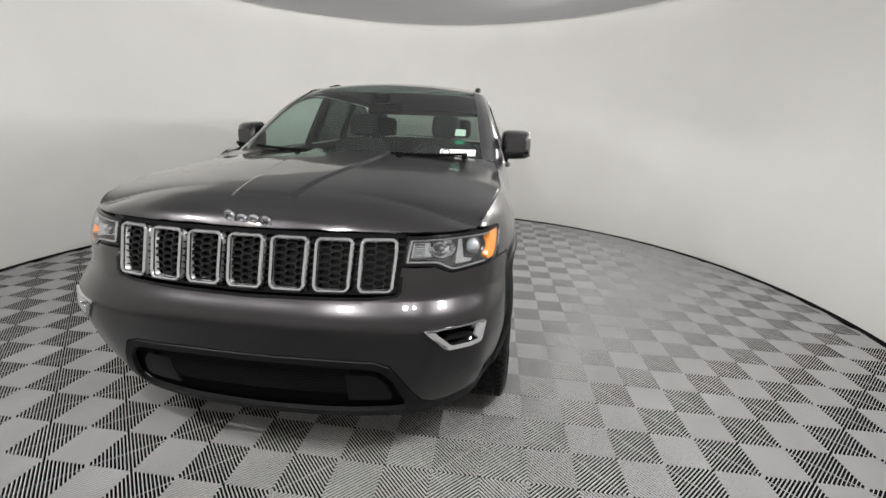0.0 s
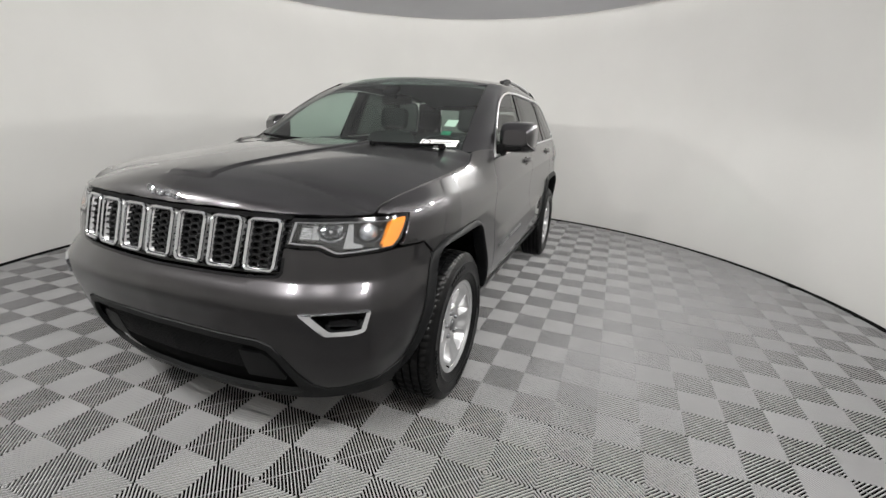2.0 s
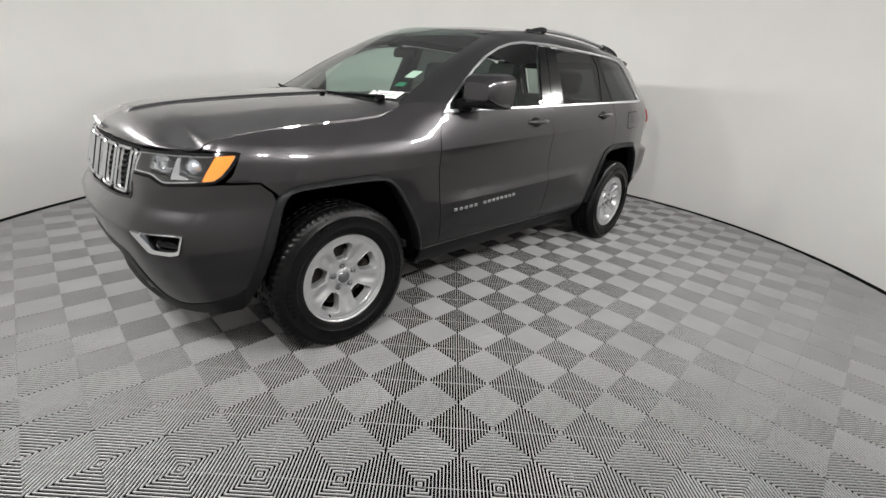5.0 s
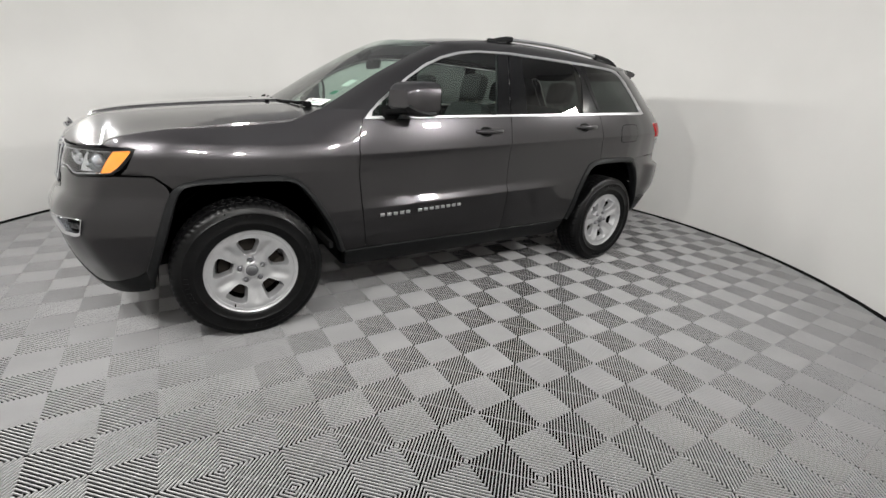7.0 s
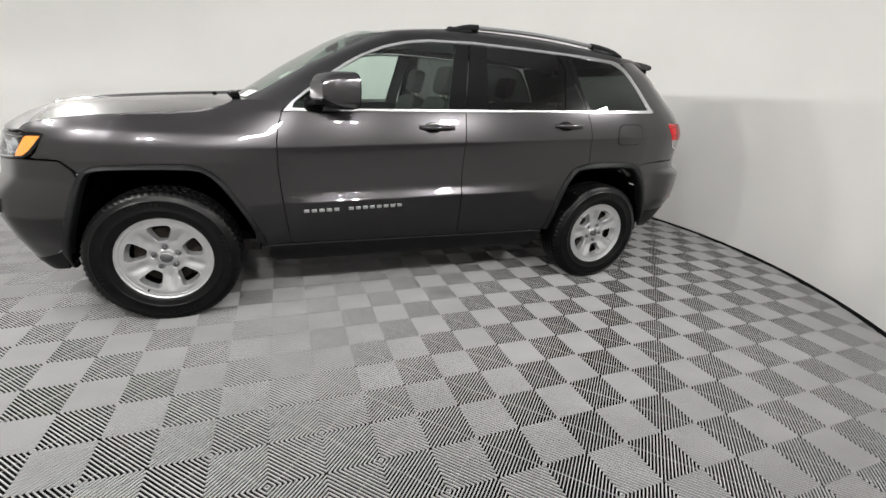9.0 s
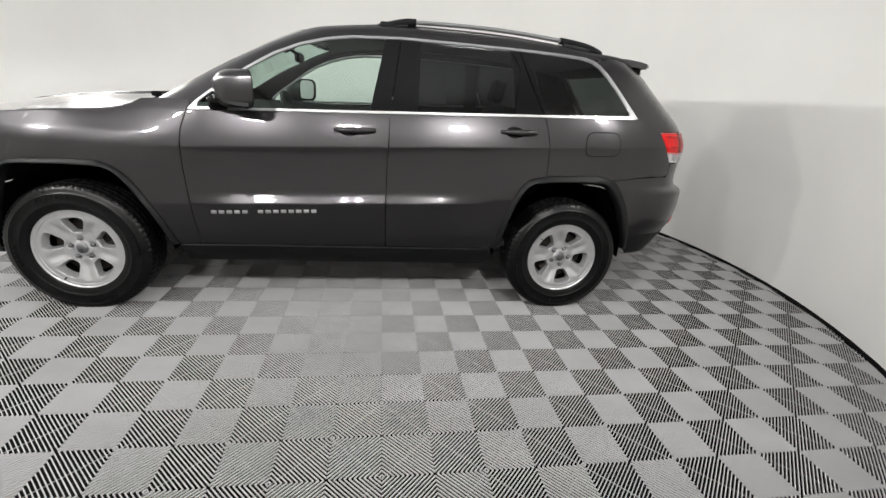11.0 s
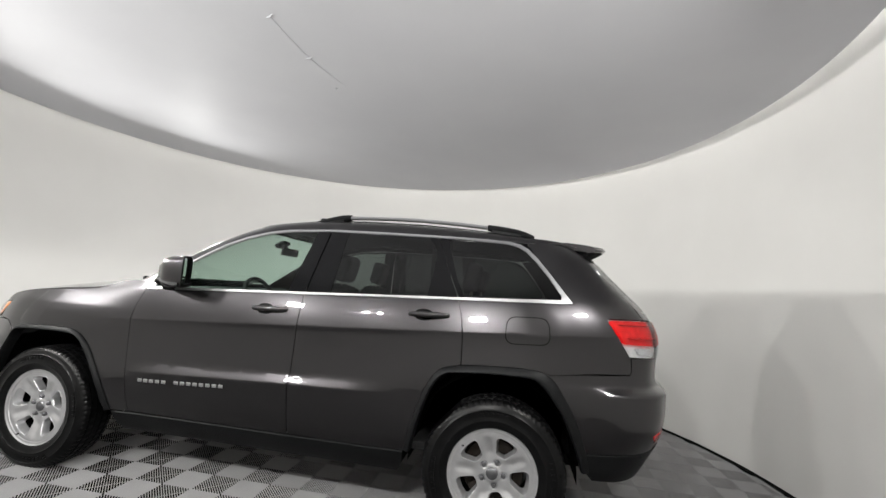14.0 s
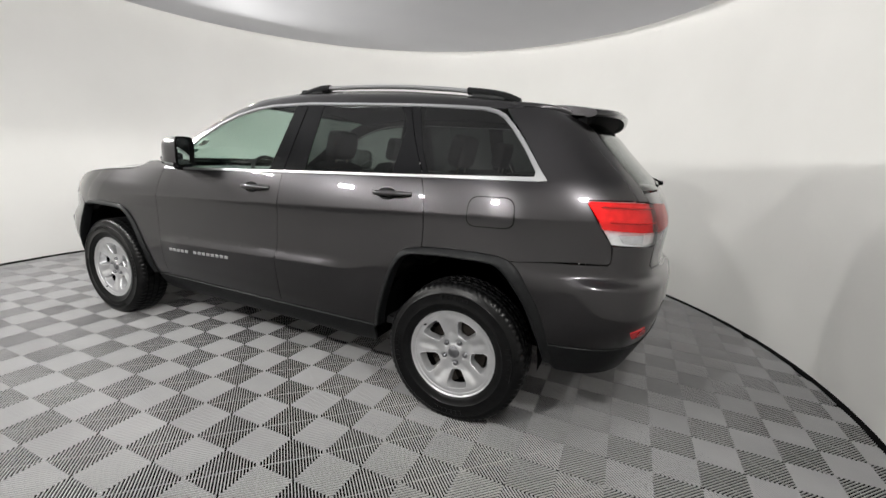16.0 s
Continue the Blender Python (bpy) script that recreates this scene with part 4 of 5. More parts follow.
def top_in(x):
    return float(np.interp(x, [p[0] for p in DLO_IN[1:13]], [p[1] for p in DLO_IN[1:13]])) + 0.008


def bot_in(x):
    return belt(x) + 0.012


for mir, _ in both:
    kw = dict(mirror=mir)
    panel("window_trim", DLO, on_side(0.006), M_SATIN, car, "bright satin metal trim round the side windows", gap=0.0, depth=0.014, step=0.03, holes=[DLO_IN], **kw)
    fwin = [(-0.75, bot_in(-0.75)), (-0.735, 1.226), (-0.665, 1.284), (-0.48, 1.416), (-0.35, 1.495), (-0.215, 1.553), (-0.078, 1.592), (0.063, 1.615), (0.262, top_in(0.262)), (0.178, bot_in(0.178))]
    panel("window", fwin, on_side(-0.012), M_GLASS, doors[("f", mir)], "clear side window", gap=0.0, depth=0.004, **kw)
    rwin = [(0.435, bot_in(0.435)), (0.452, top_in(0.452)), (0.985, top_in(0.985)), (1.04, 1.57), (1.066, 1.516), (1.055, 1.40), (1.037, bot_in(1.037))]
    panel("window", rwin, on_side(-0.010), M_TINT, doors[("r", mir)], "dark tinted side window", gap=0.0, depth=0.004, **kw)
    qwin = [(1.24, bot_in(1.24)), (1.18, 1.39), (1.10, top_in(1.10)), (1.35, top_in(1.35)), (1.46, 1.612), (1.528, 1.598), (1.58, 1.575), (1.637, 1.520), (1.709, 1.435), (1.786, 1.32), (1.784, 1.290)]
    panel("quarter_window", qwin, on_side(-0.006), M_TINT, car, "dark tinted rear quarter window", gap=0.0, depth=0.004, **kw)
    pf = [(0.170, bot_in(0.17)), (0.254, top_in(0.254)), (0.338, top_in(0.338)), (0.281, bot_in(0.281))]
    panel("pillar_trim", pf, on_side(-0.006), M_GLOSSBLACK, doors[("f", mir)], gap=0.0, depth=0.006, **kw)
    pr = [(0.289, bot_in(0.289)), (0.347, top_in(0.347)), (0.460, top_in(0.46)), (0.443, bot_in(0.443))]
    panel("pillar_trim", pr, on_side(-0.006), M_GLOSSBLACK, doors[("r", mir)], gap=0.0, depth=0.006, **kw)
    pc = [(1.031, bot_in(1.031)), (1.047, 1.40), (1.058, 1.516), (1.034, 1.568), (0.98, top_in(0.98)), (1.046, top_in(1.046)), (1.12, 1.45), (1.208, bot_in(1.208))]
    panel("pillar_trim", pc, on_side(-0.005), M_GLOSSBLACK, doors[("r", mir)], gap=0.0, depth=0.006, **kw)
    pq = [(1.214, bot_in(1.214)), (1.126, 1.45), (1.052, top_in(1.052)), (1.106, top_in(1.106)), (1.186, 1.39), (1.246, bot_in(1.246))]
    panel("pillar_trim", pq, on_side(-0.003), M_GLOSSBLACK, car, gap=0.0, depth=0.006, **kw)
    # fuel flap
    if not mir:
        fl = rounded([(1.487, 1.05), (1.492, 1.188), (1.705, 1.195), (1.72, 1.06)], 0.05, 5)
        panel("fuel_flap", fl, on_side(0.003), M_PAINT, car, gap=0.0, depth=0.006, step=0.02)
        # black sheet on the paint stands in for the shaded gap round the flap
        fr = rounded([(1.482, 1.045), (1.487, 1.193), (1.71, 1.2), (1.725, 1.055)], 0.053, 5)
        panel("fuel_flap_gap", fr, on_side(0.0008), M_BLACK, car, gap=0.0, depth=0.002, step=0.02)
    # handles: flat black oval at the cup and a bar over it
    for key, x0, x1, z0 in (("f", -0.03, 0.205, 1.117), ("r", 0.94, 1.175, 1.162)):
        s = 1 if mir else -1
        xm = (x0 + x1) / 2
        cup = [(xm + 0.055 * math.cos(a) - 0.03, z0 + 0.032 * math.sin(a)) for a in np.linspace(0, 2 * math.pi, 25)[:-1]]
        panel("handle_cup", cup, on_side(0.0015), M_GLOSSBLACK, doors[(key, mir)], gap=0.0, depth=0.003, step=0.02, **kw)
        rows = []
        for k in range(19):
            t = k / 18
            x = x0 + (x1 - x0) * t
            out = 0.034 * math.sin(math.pi * min(1, max(0, t * 1.02))) ** 0.45 + 0.004
            hh = 0.0165 * (0.72 + 0.28 * math.sin(math.pi * t))
            y = side(x, z0) + out
            rows.append([Vector((x, s * (y - 0.011 + 0.011 * math.cos(b)), z0 + 0.006 * t + hh * math.sin(b))) for b in np.linspace(0, 2 * math.pi, 13)])
        bm = grid_mesh(rows)
        bmesh.ops.remove_doubles(bm, verts=bm.verts, dist=1e-5)
        bmesh.ops.holes_fill(bm, edges=[e for e in bm.edges if len(e.link_faces) == 1])
        bmesh.ops.recalc_face_normals(bm, faces=bm.faces)
        part("door_handle", bm, M_PAINT, doors[(key, mir)], "dark grey pull handle")
    # door mirror: arm, housing, lower shell and glass
    s = 1 if mir else -1
    bm = bmesh.new()
    n = 20
    rings = []
    for k in range(15):
        t = k / 14                                     # along the length, glass side to nose
        x = -0.478 - 0.155 * t
        k2 = (1 - t ** 4.5) ** 0.5 if t < 1 else 0.42
        k2 = max(0.42, k2)
        ring = []
        for j in range(n):
            a = 2 * math.pi * j / n
            ca, sa = math.cos(a), math.sin(a)
            yy = math.copysign(abs(ca) ** 0.42, ca) * 0.105 * (0.35 + 0.65 * k2)
            zz = math.copysign(abs(sa) ** 0.45, sa) * 0.096 * (0.2 + 0.8 * k2)
            ring.append(bm.verts.new((x + 0.02 * ca * (1 - t), s * (0.985 + yy + 0.0 * t), 1.300 + zz - 0.012 * t)))
        rings.append(ring)
    for a, b in zip(rings, rings[1:]):
        for j in range(n):
            bm.faces.new((a[j], a[(j + 1) % n], b[(j + 1) % n], b[j]))
    bm.faces.new(rings[-1])
    bmesh.ops.recalc_face_normals(bm, faces=bm.faces)
    sweep(bm)
    mirror = part("door_mirror", bm, M_PAINT, car, "dark grey painted door mirror with black lower shell")
    bm = bmesh.new()
    ring = []
    for off, sc in ((0.0, 1.0), (-0.006, 1.0), (-0.006, 0.86), (0.006, 0.86)):
        ring.append([bm.verts.new((-0.478 - off + 0.02 * math.cos(2 * math.pi * j / n), s * (0.985 + sc * 0.105 * math.copysign(abs(math.cos(2 * math.pi * j / n)) ** 0.42, math.cos(2 * math.pi * j / n))), 1.300 + sc * 0.096 * math.copysign(abs(math.sin(2 * math.pi * j / n)) ** 0.45, math.sin(2 * math.pi * j / n)))) for j in range(n)])
    for a, b in zip(ring, ring[1:]):
        for j in range(n):
            bm.faces.new((a[j], a[(j + 1) % n], b[(j + 1) % n], b[j]))
    bmesh.ops.recalc_face_normals(bm, faces=bm.faces)
    sweep(bm)
    part("mirror_bezel", bm, M_BLACK, mirror)
    bm = bmesh.new()
    vs = [bm.verts.new((-0.482 + 0.02 * math.cos(2 * math.pi * j / n), s * (0.985 + 0.86 * 0.105 * math.copysign(abs(math.cos(2 * math.pi * j / n)) ** 0.42, math.cos(2 * math.pi * j / n))), 1.300 + 0.86 * 0.096 * math.copysign(abs(math.sin(2 * math.pi * j / n)) ** 0.45, math.sin(2 * math.pi * j / n)))) for j in range(n)]
    bm.faces.new(vs)
    bmesh.ops.recalc_face_normals(bm, faces=bm.faces)
    sweep(bm)
    part("mirror_glass", bm, mat("mirror_glass", (0.8, 0.82, 0.82), 0.02, metal=1.0), mirror)
    bm = bmesh.new()
    add_box(bm, -0.60, s * 0.955, 1.222, 0.13, 0.16, 0.03, Matrix.Rotation(s * 0.12, 4, "X"), 0.012)
    add_box(bm, -0.615, s * 0.905, 1.215, 0.10, 0.06, 0.075, Matrix.Rotation(0.0, 4, "X"), 0.02)
    sweep(bm)
    part("mirror_arm", bm, M_BLACK, mirror)
    rows = [[Vector((-0.480 - 0.157 * t, s * (0.985 + yy * (1 - 0.30 * t ** 3)), 1.300 - 0.098 * (1 - 0.42 * t ** 3) + 0.012 * abs(yy / 0.105) ** 4 + 0.026 * b)) for yy in np.linspace(-0.108, 0.108, 9)] for t in np.linspace(0, 1, 9) for b in (0,)]
    bm = grid_mesh(rows, 0.02)
    bmesh.ops.recalc_face_normals(bm, faces=bm.faces)
    sweep(bm)
    part("mirror_lower_shell", bm, M_CLAD, mirror)
    # model name on the front door: plain bright bars
    for k in range(14):
        if k == 5:
            continue
        x = -0.722 + 0.600 * k / 14
        z = 0.620 + 0.045 * (x + 0.72)
        bm = bmesh.new()
        add_box(bm, x + 0.016, s * (side(x, z) + 0.003), z, 0.030, 0.005, 0.020, None, 0.003)
        add_box(bm, x + 0.016, s * (side(x, z) + 0.006), z + 0.002, 0.014, 0.004, 0.006)
        part("name_bar", bm, M_SATIN, doors[("f", mir)])
    # roof rail
    pts = [(0.20, 1.685), (0.25, 1.70), (0.33, 1.722), (0.42, 1.733), (0.8, 1.739), (1.1, 1.729), (1.36, 1.710), (1.48, 1.697), (1.56, 1.680), (1.62, 1.656)]
    mid = curve3([(x, s * 0.645, z) for x, z in pts], 50)

    def rail_bit(a, b, w, h, name, material):
        rows = [[p + Vector((0, w * math.cos(q), h * math.sin(q))) for q in np.linspace(0, 2 * math.pi, 11)] for p in mid[a:b]]
        bm = grid_mesh(rows)
        bmesh.ops.remove_doubles(bm, verts=bm.verts, dist=1e-5)
        bmesh.ops.holes_fill(bm, edges=[e for e in bm.edges if len(e.link_faces) == 1])
        bmesh.ops.recalc_face_normals(bm, faces=bm.faces)
        return part(name, bm, material, rail) if rail else part(name, bm, material, car, "satin silver roof rail with grey end feet")
    rail = None
    rail = rail_bit(7, 41, 0.017, 0.012, "roof_rail", M_SATIN)
    rail_bit(0, 9, 0.024, 0.02, "rail_foot", M_CLAD)
    rail_bit(39, 50, 0.024, 0.02, "rail_foot", M_CLAD)
    bm = bmesh.new()
    add_box(bm, 0.30, s * 0.645, 1.70, 0.17, 0.04, 0.045, None, 0.012)
    part("rail_foot", bm, M_CLAD, rail)
    bm = bmesh.new()
    add_box(bm, 1.45, s * 0.645, 1.68, 0.19, 0.04, 0.04, Matrix.Rotation(0.09, 4, "Y"), 0.012)
    part("rail_foot", bm, M_CLAD, rail)

# ---- grille, lamps and badges ----
M_LENS = thin_glass("clear_lamp_lens", (0.95, 0.96, 0.97), 0.11)
M_LAMP = mat("lamp_reflector", (0.78, 0.79, 0.81), 0.10, metal=1.0)
M_LAMPGREY = mat("lamp_housing_grey", (0.085, 0.087, 0.092), 0.2, metal=0.9)
M_PROJECTOR = mat("projector_glass", (0.55, 0.58, 0.62), 0.04, metal=0.7, coat=1.0)
M_AMBER = mat("amber_lens", (0.85, 0.25, 0.012), 0.12, coat=1.0)
M_RED = vary(mat("red_lamp_lens", (0.4, 0.004, 0.006), 0.1, coat=1.0), 14, (0.34, 0.002, 0.004), (0.46, 0.004, 0.007), rough=(0.06, 0.16))

M_MESH = mat("grille_mesh_plastic", (0.006, 0.006, 0.0066), 0.32, spec=0.4)
fF = on_front
back = [(-0.575, 0.80), (0, 0.79), (0.575, 0.80), (0.59, 0.90), (0.585, 1.0), (0.5, 1.02), (0, 1.02), (-0.5, 1.02), (-0.585, 1.0), (-0.59, 0.90)]
grille = panel("grille", back, fF(-0.030), M_GLOSSBLACK, car, "gloss black grille with seven chrome framed slots", gap=0.0, step=0.05)
panel("grille_lip", [(-0.57, 0.998), (0, 0.998), (0.57, 0.998), (0.58, 1.012), (0, 1.012), (-0.58, 1.012)], fF(-0.008), M_BLACK, grille, gap=0.0, step=0.04)
low_trim = [(-0.572, 0.87), (-0.570, 0.815), (-0.552, 0.798), (-0.45, 0.790), (0, 0.785), (0.45, 0.790), (0.552, 0.798), (0.570, 0.815), (0.572, 0.87), (0.562, 0.87), (0.560, 0.820), (0.545, 0.807), (0.45, 0.799), (0, 0.794), (-0.45, 0.799), (-0.545, 0.807), (-0.560, 0.820), (-0.562, 0.87)]
panel("grille_surround", low_trim, fF(0.003), M_GLOSSBLACK, grille, "gloss black strip under the grille", gap=0.0, step=0.04, depth=0.012)
hexw, hexh = 0.050, 0.0235
for k in range(-3, 4):
    uc = 0.160 * k
    zl = 0.816
    zt = 0.997
    w0, w1 = 0.0665, 0.0625
    lean = 0.008 * k / 3
    outer = rounded([(uc - w1 - lean, zl), (uc + w1 - lean, zl), (uc + w0, zt), (uc - w0, zt)], 0.022, 5)
    inner = rounded([(uc - w1 - lean + 0.0075, zl + 0.0075), (uc + w1 - lean - 0.0075, zl + 0.0075), (uc + w0 - 0.0075, zt - 0.0075), (uc - w0 + 0.0075, zt - 0.0075)], 0.016, 5)
    ring = [fF(0.004)(0.5 * (p.x + q.x), 0.5 * (p.y + q.y)) for p, q in zip(outer, inner)]
    fr = part("slot_frame", tube(curve3(ring + ring[:1], 72)[:-1], 0.0072, 8, True), M_CHROME, grille, "chrome slot frame")
    panel("slot_liner", [tuple(p) for p in outer], fF(-0.002), M_SATIN, fr, gap=0.0005, depth=0.02, step=0.012, holes=[inner])
    # honeycomb insert, flattened cells
    bm = bmesh.new()
    loop = [Vector(p) for p in outer]

    def bar2(p, q, f=fF(-0.012)):
        if not (inside(p, loop) or inside(q, loop)):
            return
        a, b = f(p.x, p.y), f(q.x, q.y)
        d = (b - a).normalized()
        nrm = Vector((-1, 0, 0))
        sdir = d.cross(nrm).normalized() * 0.0026
        vs = []
        for depth in (0.0, 0.014):
            o = Vector((depth, 0, 0))
            vs += [bm.verts.new(a - sdir + o), bm.verts.new(b - sdir + o), bm.verts.new(b + sdir + o), bm.verts.new(a + sdir + o)]
        for q4 in ((0, 1, 2, 3), (0, 4, 5, 1), (3, 2, 6, 7)):
            bm.faces.new([vs[i] for i in q4])
    for i in range(-3, 4):
        for j in range(-2, 12):
            cx = uc + i * hexw * 0.76
            cz = zl + 0.004 + (j + 0.5 * (i % 2)) * hexh
            v = [Vector((cx + dx * hexw, cz + dz * hexh)) for dx, dz in ((-0.5, 0), (-0.26, 0.5), (0.26, 0.5), (0.5, 0))]
            bar2(v[0], v[1])
            bar2(v[1], v[2])
            bar2(v[2], v[3])
    bmesh.ops.recalc_face_normals(bm, faces=bm.faces)
    link_mesh("honeycomb", bm, M_MESH, fr, "", smooth=False)["kind"] = "stuff"

# badge on the hood's nose: four plain chrome shapes
for k, (w, h, dz) in enumerate(((0.040, 0.052, 0.006), (0.040, 0.036, 0.0), (0.040, 0.036, 0.0), (0.040, 0.050, -0.008))):
    y = 0.068 - 0.045 * k
    bm = bmesh.new()
    p = Vector((-2.219 + 0.05 * y * y, y, 1.046 + dz))
    m = Matrix.Rotation(radians(-28), 4, "Y")
    a = [(w / 2 * math.cos(t), h / 2 * math.sin(t)) for t in np.linspace(0, 2 * math.pi, 17)[:-1]]
    ri = [(0.45 * q[0], 0.45 * q[1]) for q in a]
    lo = [bm.verts.new((0.006, q[0], q[1])) for q in a]
    hi = [bm.verts.new((-0.004, 0.9 * q[0], 0.9 * q[1])) for q in a]
    ih = [bm.verts.new((-0.004, q[0], q[1])) for q in ri]
    il = [bm.verts.new((0.006, q[0], q[1])) for q in ri]
    for s0, s1 in ((lo, hi), (hi, ih), (ih, il)):
        for i in range(16):
            bm.faces.new((s0[i], s0[(i + 1) % 16], s1[(i + 1) % 16], s1[i]))
    bmesh.ops.transform(bm, matrix=Matrix.Translation(p) @ m, verts=bm.verts)
    bmesh.ops.recalc_face_normals(bm, faces=bm.faces)
    part("badge", bm, M_CHROME, car)

LAMP = [(0.567, 0.913), (0.574, 0.955), (0.585, 0.998), (0.66, 0.999), (0.77, 1.002), (0.90, 1.004), (0.98, 1.008), (1.008, 1.011), (1.012, 1.0), (1.0, 0.96), (0.985, 0.925), (0.965, 0.902), (0.93, 0.898), (0.85, 0.890), (0.768, 0.883), (0.735, 0.892), (0.695, 0.909), (0.62, 0.912)]
AMB = [(0.950, 1.0), (0.997, 1.004), (1.003, 0.994), (0.990, 0.955), (0.974, 0.924), (0.957, 0.908), (0.917, 0.904), (0.932, 0.95)]


def mirror_poly(p):
    return [(-u, z) for u, z in p]


for s in (1, -1):
    g = (lambda p: p) if s > 0 else mirror_poly
    fl = s > 0
    # u > 0 is the car's left (-y)
    house = panel("headlamp", g(LAMP), fF(-0.055), M_LAMPGREY, car, "clear headlamp with amber side marker and chrome reflectors", gap=0.0, step=0.03, depth=0.01)
    panel("headlamp_gasket", g(LAMP), fF(-0.004), M_GLOSSBLACK, house, gap=-0.006, depth=0.06, step=0.02, holes=[g([tuple(v) for v in inset([Vector(p) for p in LAMP], 0.006)])])
    panel("headlamp_lens", g(LAMP), fF(0.002), M_LENS, house, gap=0.004, depth=0.004, step=0.03)
    panel("side_marker", g([(u + 0.004, z) for u, z in AMB]), fF(-0.006), M_AMBER, house, "amber side marker", gap=0.0, depth=0.03, step=0.02)
    # bright lower border
    lowp = [(0.578, 0.920), (0.62, 0.919), (0.695, 0.916), (0.738, 0.899), (0.77, 0.890), (0.85, 0.897), (0.905, 0.903)]
    pts = [fF(-0.002)(s * u, z) for u, z in lowp]
    part("lamp_border", tube(curve3(pts, 30), 0.0045, 8), M_CHROME, house)
    topp = [(0.600, 0.990), (0.66, 0.9905), (0.77, 0.993), (0.90, 0.995), (0.945, 0.997)]
    part("lamp_border", tube(curve3([fF(-0.003)(s * u, z) for u, z in topp], 30), 0.003, 8), M_CHROME, house)
    sidep = [(0.582, 0.922), (0.588, 0.955), (0.598, 0.990)]
    part("lamp_border", tube(curve3([fF(-0.003)(s * u, z) for u, z in sidep], 12), 0.005, 8), M_CHROME, house)
    # fluted inner cell, faceted main bowl, bright divider and a projector in a dark bowl
    panel("inner_cell", g([(0.588, 0.926), (0.600, 0.986), (0.664, 0.986), (0.672, 0.928)]), fF(-0.034), M_LAMP, house, gap=0.0, depth=0.01, step=0.02)
    for k in range(7):
        z = 0.932 + 0.0078 * k
        part("reflector_flute", tube([fF(-0.030)(s * u, z) for u in (0.597 + 0.0012 * k, 0.62, 0.645)], 0.0030, 6), M_CHROME, house)
    panel("divider", g([(0.776, 0.902), (0.845, 0.904), (0.852, 0.912), (0.812, 0.922), (0.806, 0.988), (0.790, 0.988)]), fF(-0.016), M_LAMP, house, gap=0.0, depth=0.035, step=0.02)
    for u, z, r, proj in ((0.722, 0.957, 0.039, False), (0.868, 0.955, 0.043, True)):
        c = fF(-0.020)(s * u, z)
        c2 = fF(-0.020)(s * (u + 0.02), z)
        side_v = (c2 - c).normalized() * s
        nrm = Vector((-side_v.y, side_v.x, 0)).normalized()
        nrm = nrm if nrm.x < 0 else -nrm
        rot = nrm.to_track_quat("Z", "Y").to_matrix().to_4x4()
        prof = [(r * 1.06, 0.002), (r, 0.0), (r * 0.93, -0.006), (r * 0.8, -0.022), (r * 0.45, -0.034), (0.004, -0.038)]
        bm = lathe(prof, 14 if not proj else 36)
        bmesh.ops.scale(bm, vec=(1.18, 0.86, 1), verts=bm.verts)
        bmesh.ops.transform(bm, matrix=Matrix.Translation(c) @ rot, verts=bm.verts)
        link_mesh("reflector", bm, M_LAMP if not proj else M_LAMPGREY, house, "", smooth=proj)
        bm = bmesh.new()
        bmesh.ops.create_uvsphere(bm, u_segments=20, v_segments=12, radius=r * (0.66 if proj else 0.22))
        bmesh.ops.transform(bm, matrix=Matrix.Translation(c - nrm * 0.012) @ rot, verts=bm.verts)
        part("projector" if proj else "bulb", bm, M_PROJECTOR if proj else M_CHROME, house)
        if proj:
            ring = [c + rot.to_3x3() @ Vector((0.031 * math.cos(a), 0.029 * math.sin(a), -0.004)) for a in np.linspace(0, 2 * math.pi, 25)[:-1]]
            part("projector_ring", tube(ring, 0.0022, 6, True), M_CHROME, house)
    # fog lamp pocket with chrome bezel
    fog = panel("fog_lamp", g([tuple(p) for p in FOG]), fF(-0.040), M_BLACK, car, "chrome framed fog lamp recess", gap=0.0, depth=0.01, step=0.03)
    rows = []
    for t, off in ((0.0, -0.004), (0.0, 0.006), (0.12, 0.0105), (0.55, 0.0085), (0.92, 0.004), (1.0, -0.004), (1.0, -0.040)):
        loop = [p.lerp(q, t) for p, q in zip(FOG, FOGI)]
        rows.append([fF(off)(s * p.x, p.y) for p in loop + loop[:1]])
    bm = grid_mesh(rows)
    bmesh.ops.remove_doubles(bm, verts=bm.verts, dist=1e-6)
    bmesh.ops.recalc_face_normals(bm, faces=bm.faces)
    part("fog_bezel", bm, M_CHROME, fog, "chrome bezel")
    panel("fog_lens", g([(0.765, 0.634), (0.775, 0.655), (0.85, 0.662), (0.895, 0.652), (0.893, 0.632)]), fF(-0.024), M_GLOSSBLACK, fog, gap=0.0, depth=0.012, step=0.03)
    # valance air slots
    sl = [(0.36, 0.49), (0.47, 0.49), (0.515, 0.45), (0.55, 0.385), (0.545, 0.36), (0.37, 0.36)]
    panel("intake_blank", g(sl), fF(-0.016), M_CLAD, car, gap=0.0, depth=0.02)
# lower mesh in the middle intake
bm = bmesh.new()
for i in range(20):
    z = 0.40 + 0.0075 * i
    pts = [fF(-0.020)(u, z) for u in np.linspace(-0.38, 0.38, 15)]
    for a, b in zip(pts, pts[1:]):
        t = Vector((0, 0, 0.0014))
        bm.faces.new([bm.verts.new(v) for v in (a - t, b - t, b + t, a + t)])
link_mesh("intake_mesh", bm, M_CLAD, car)["kind"] = "stuff"
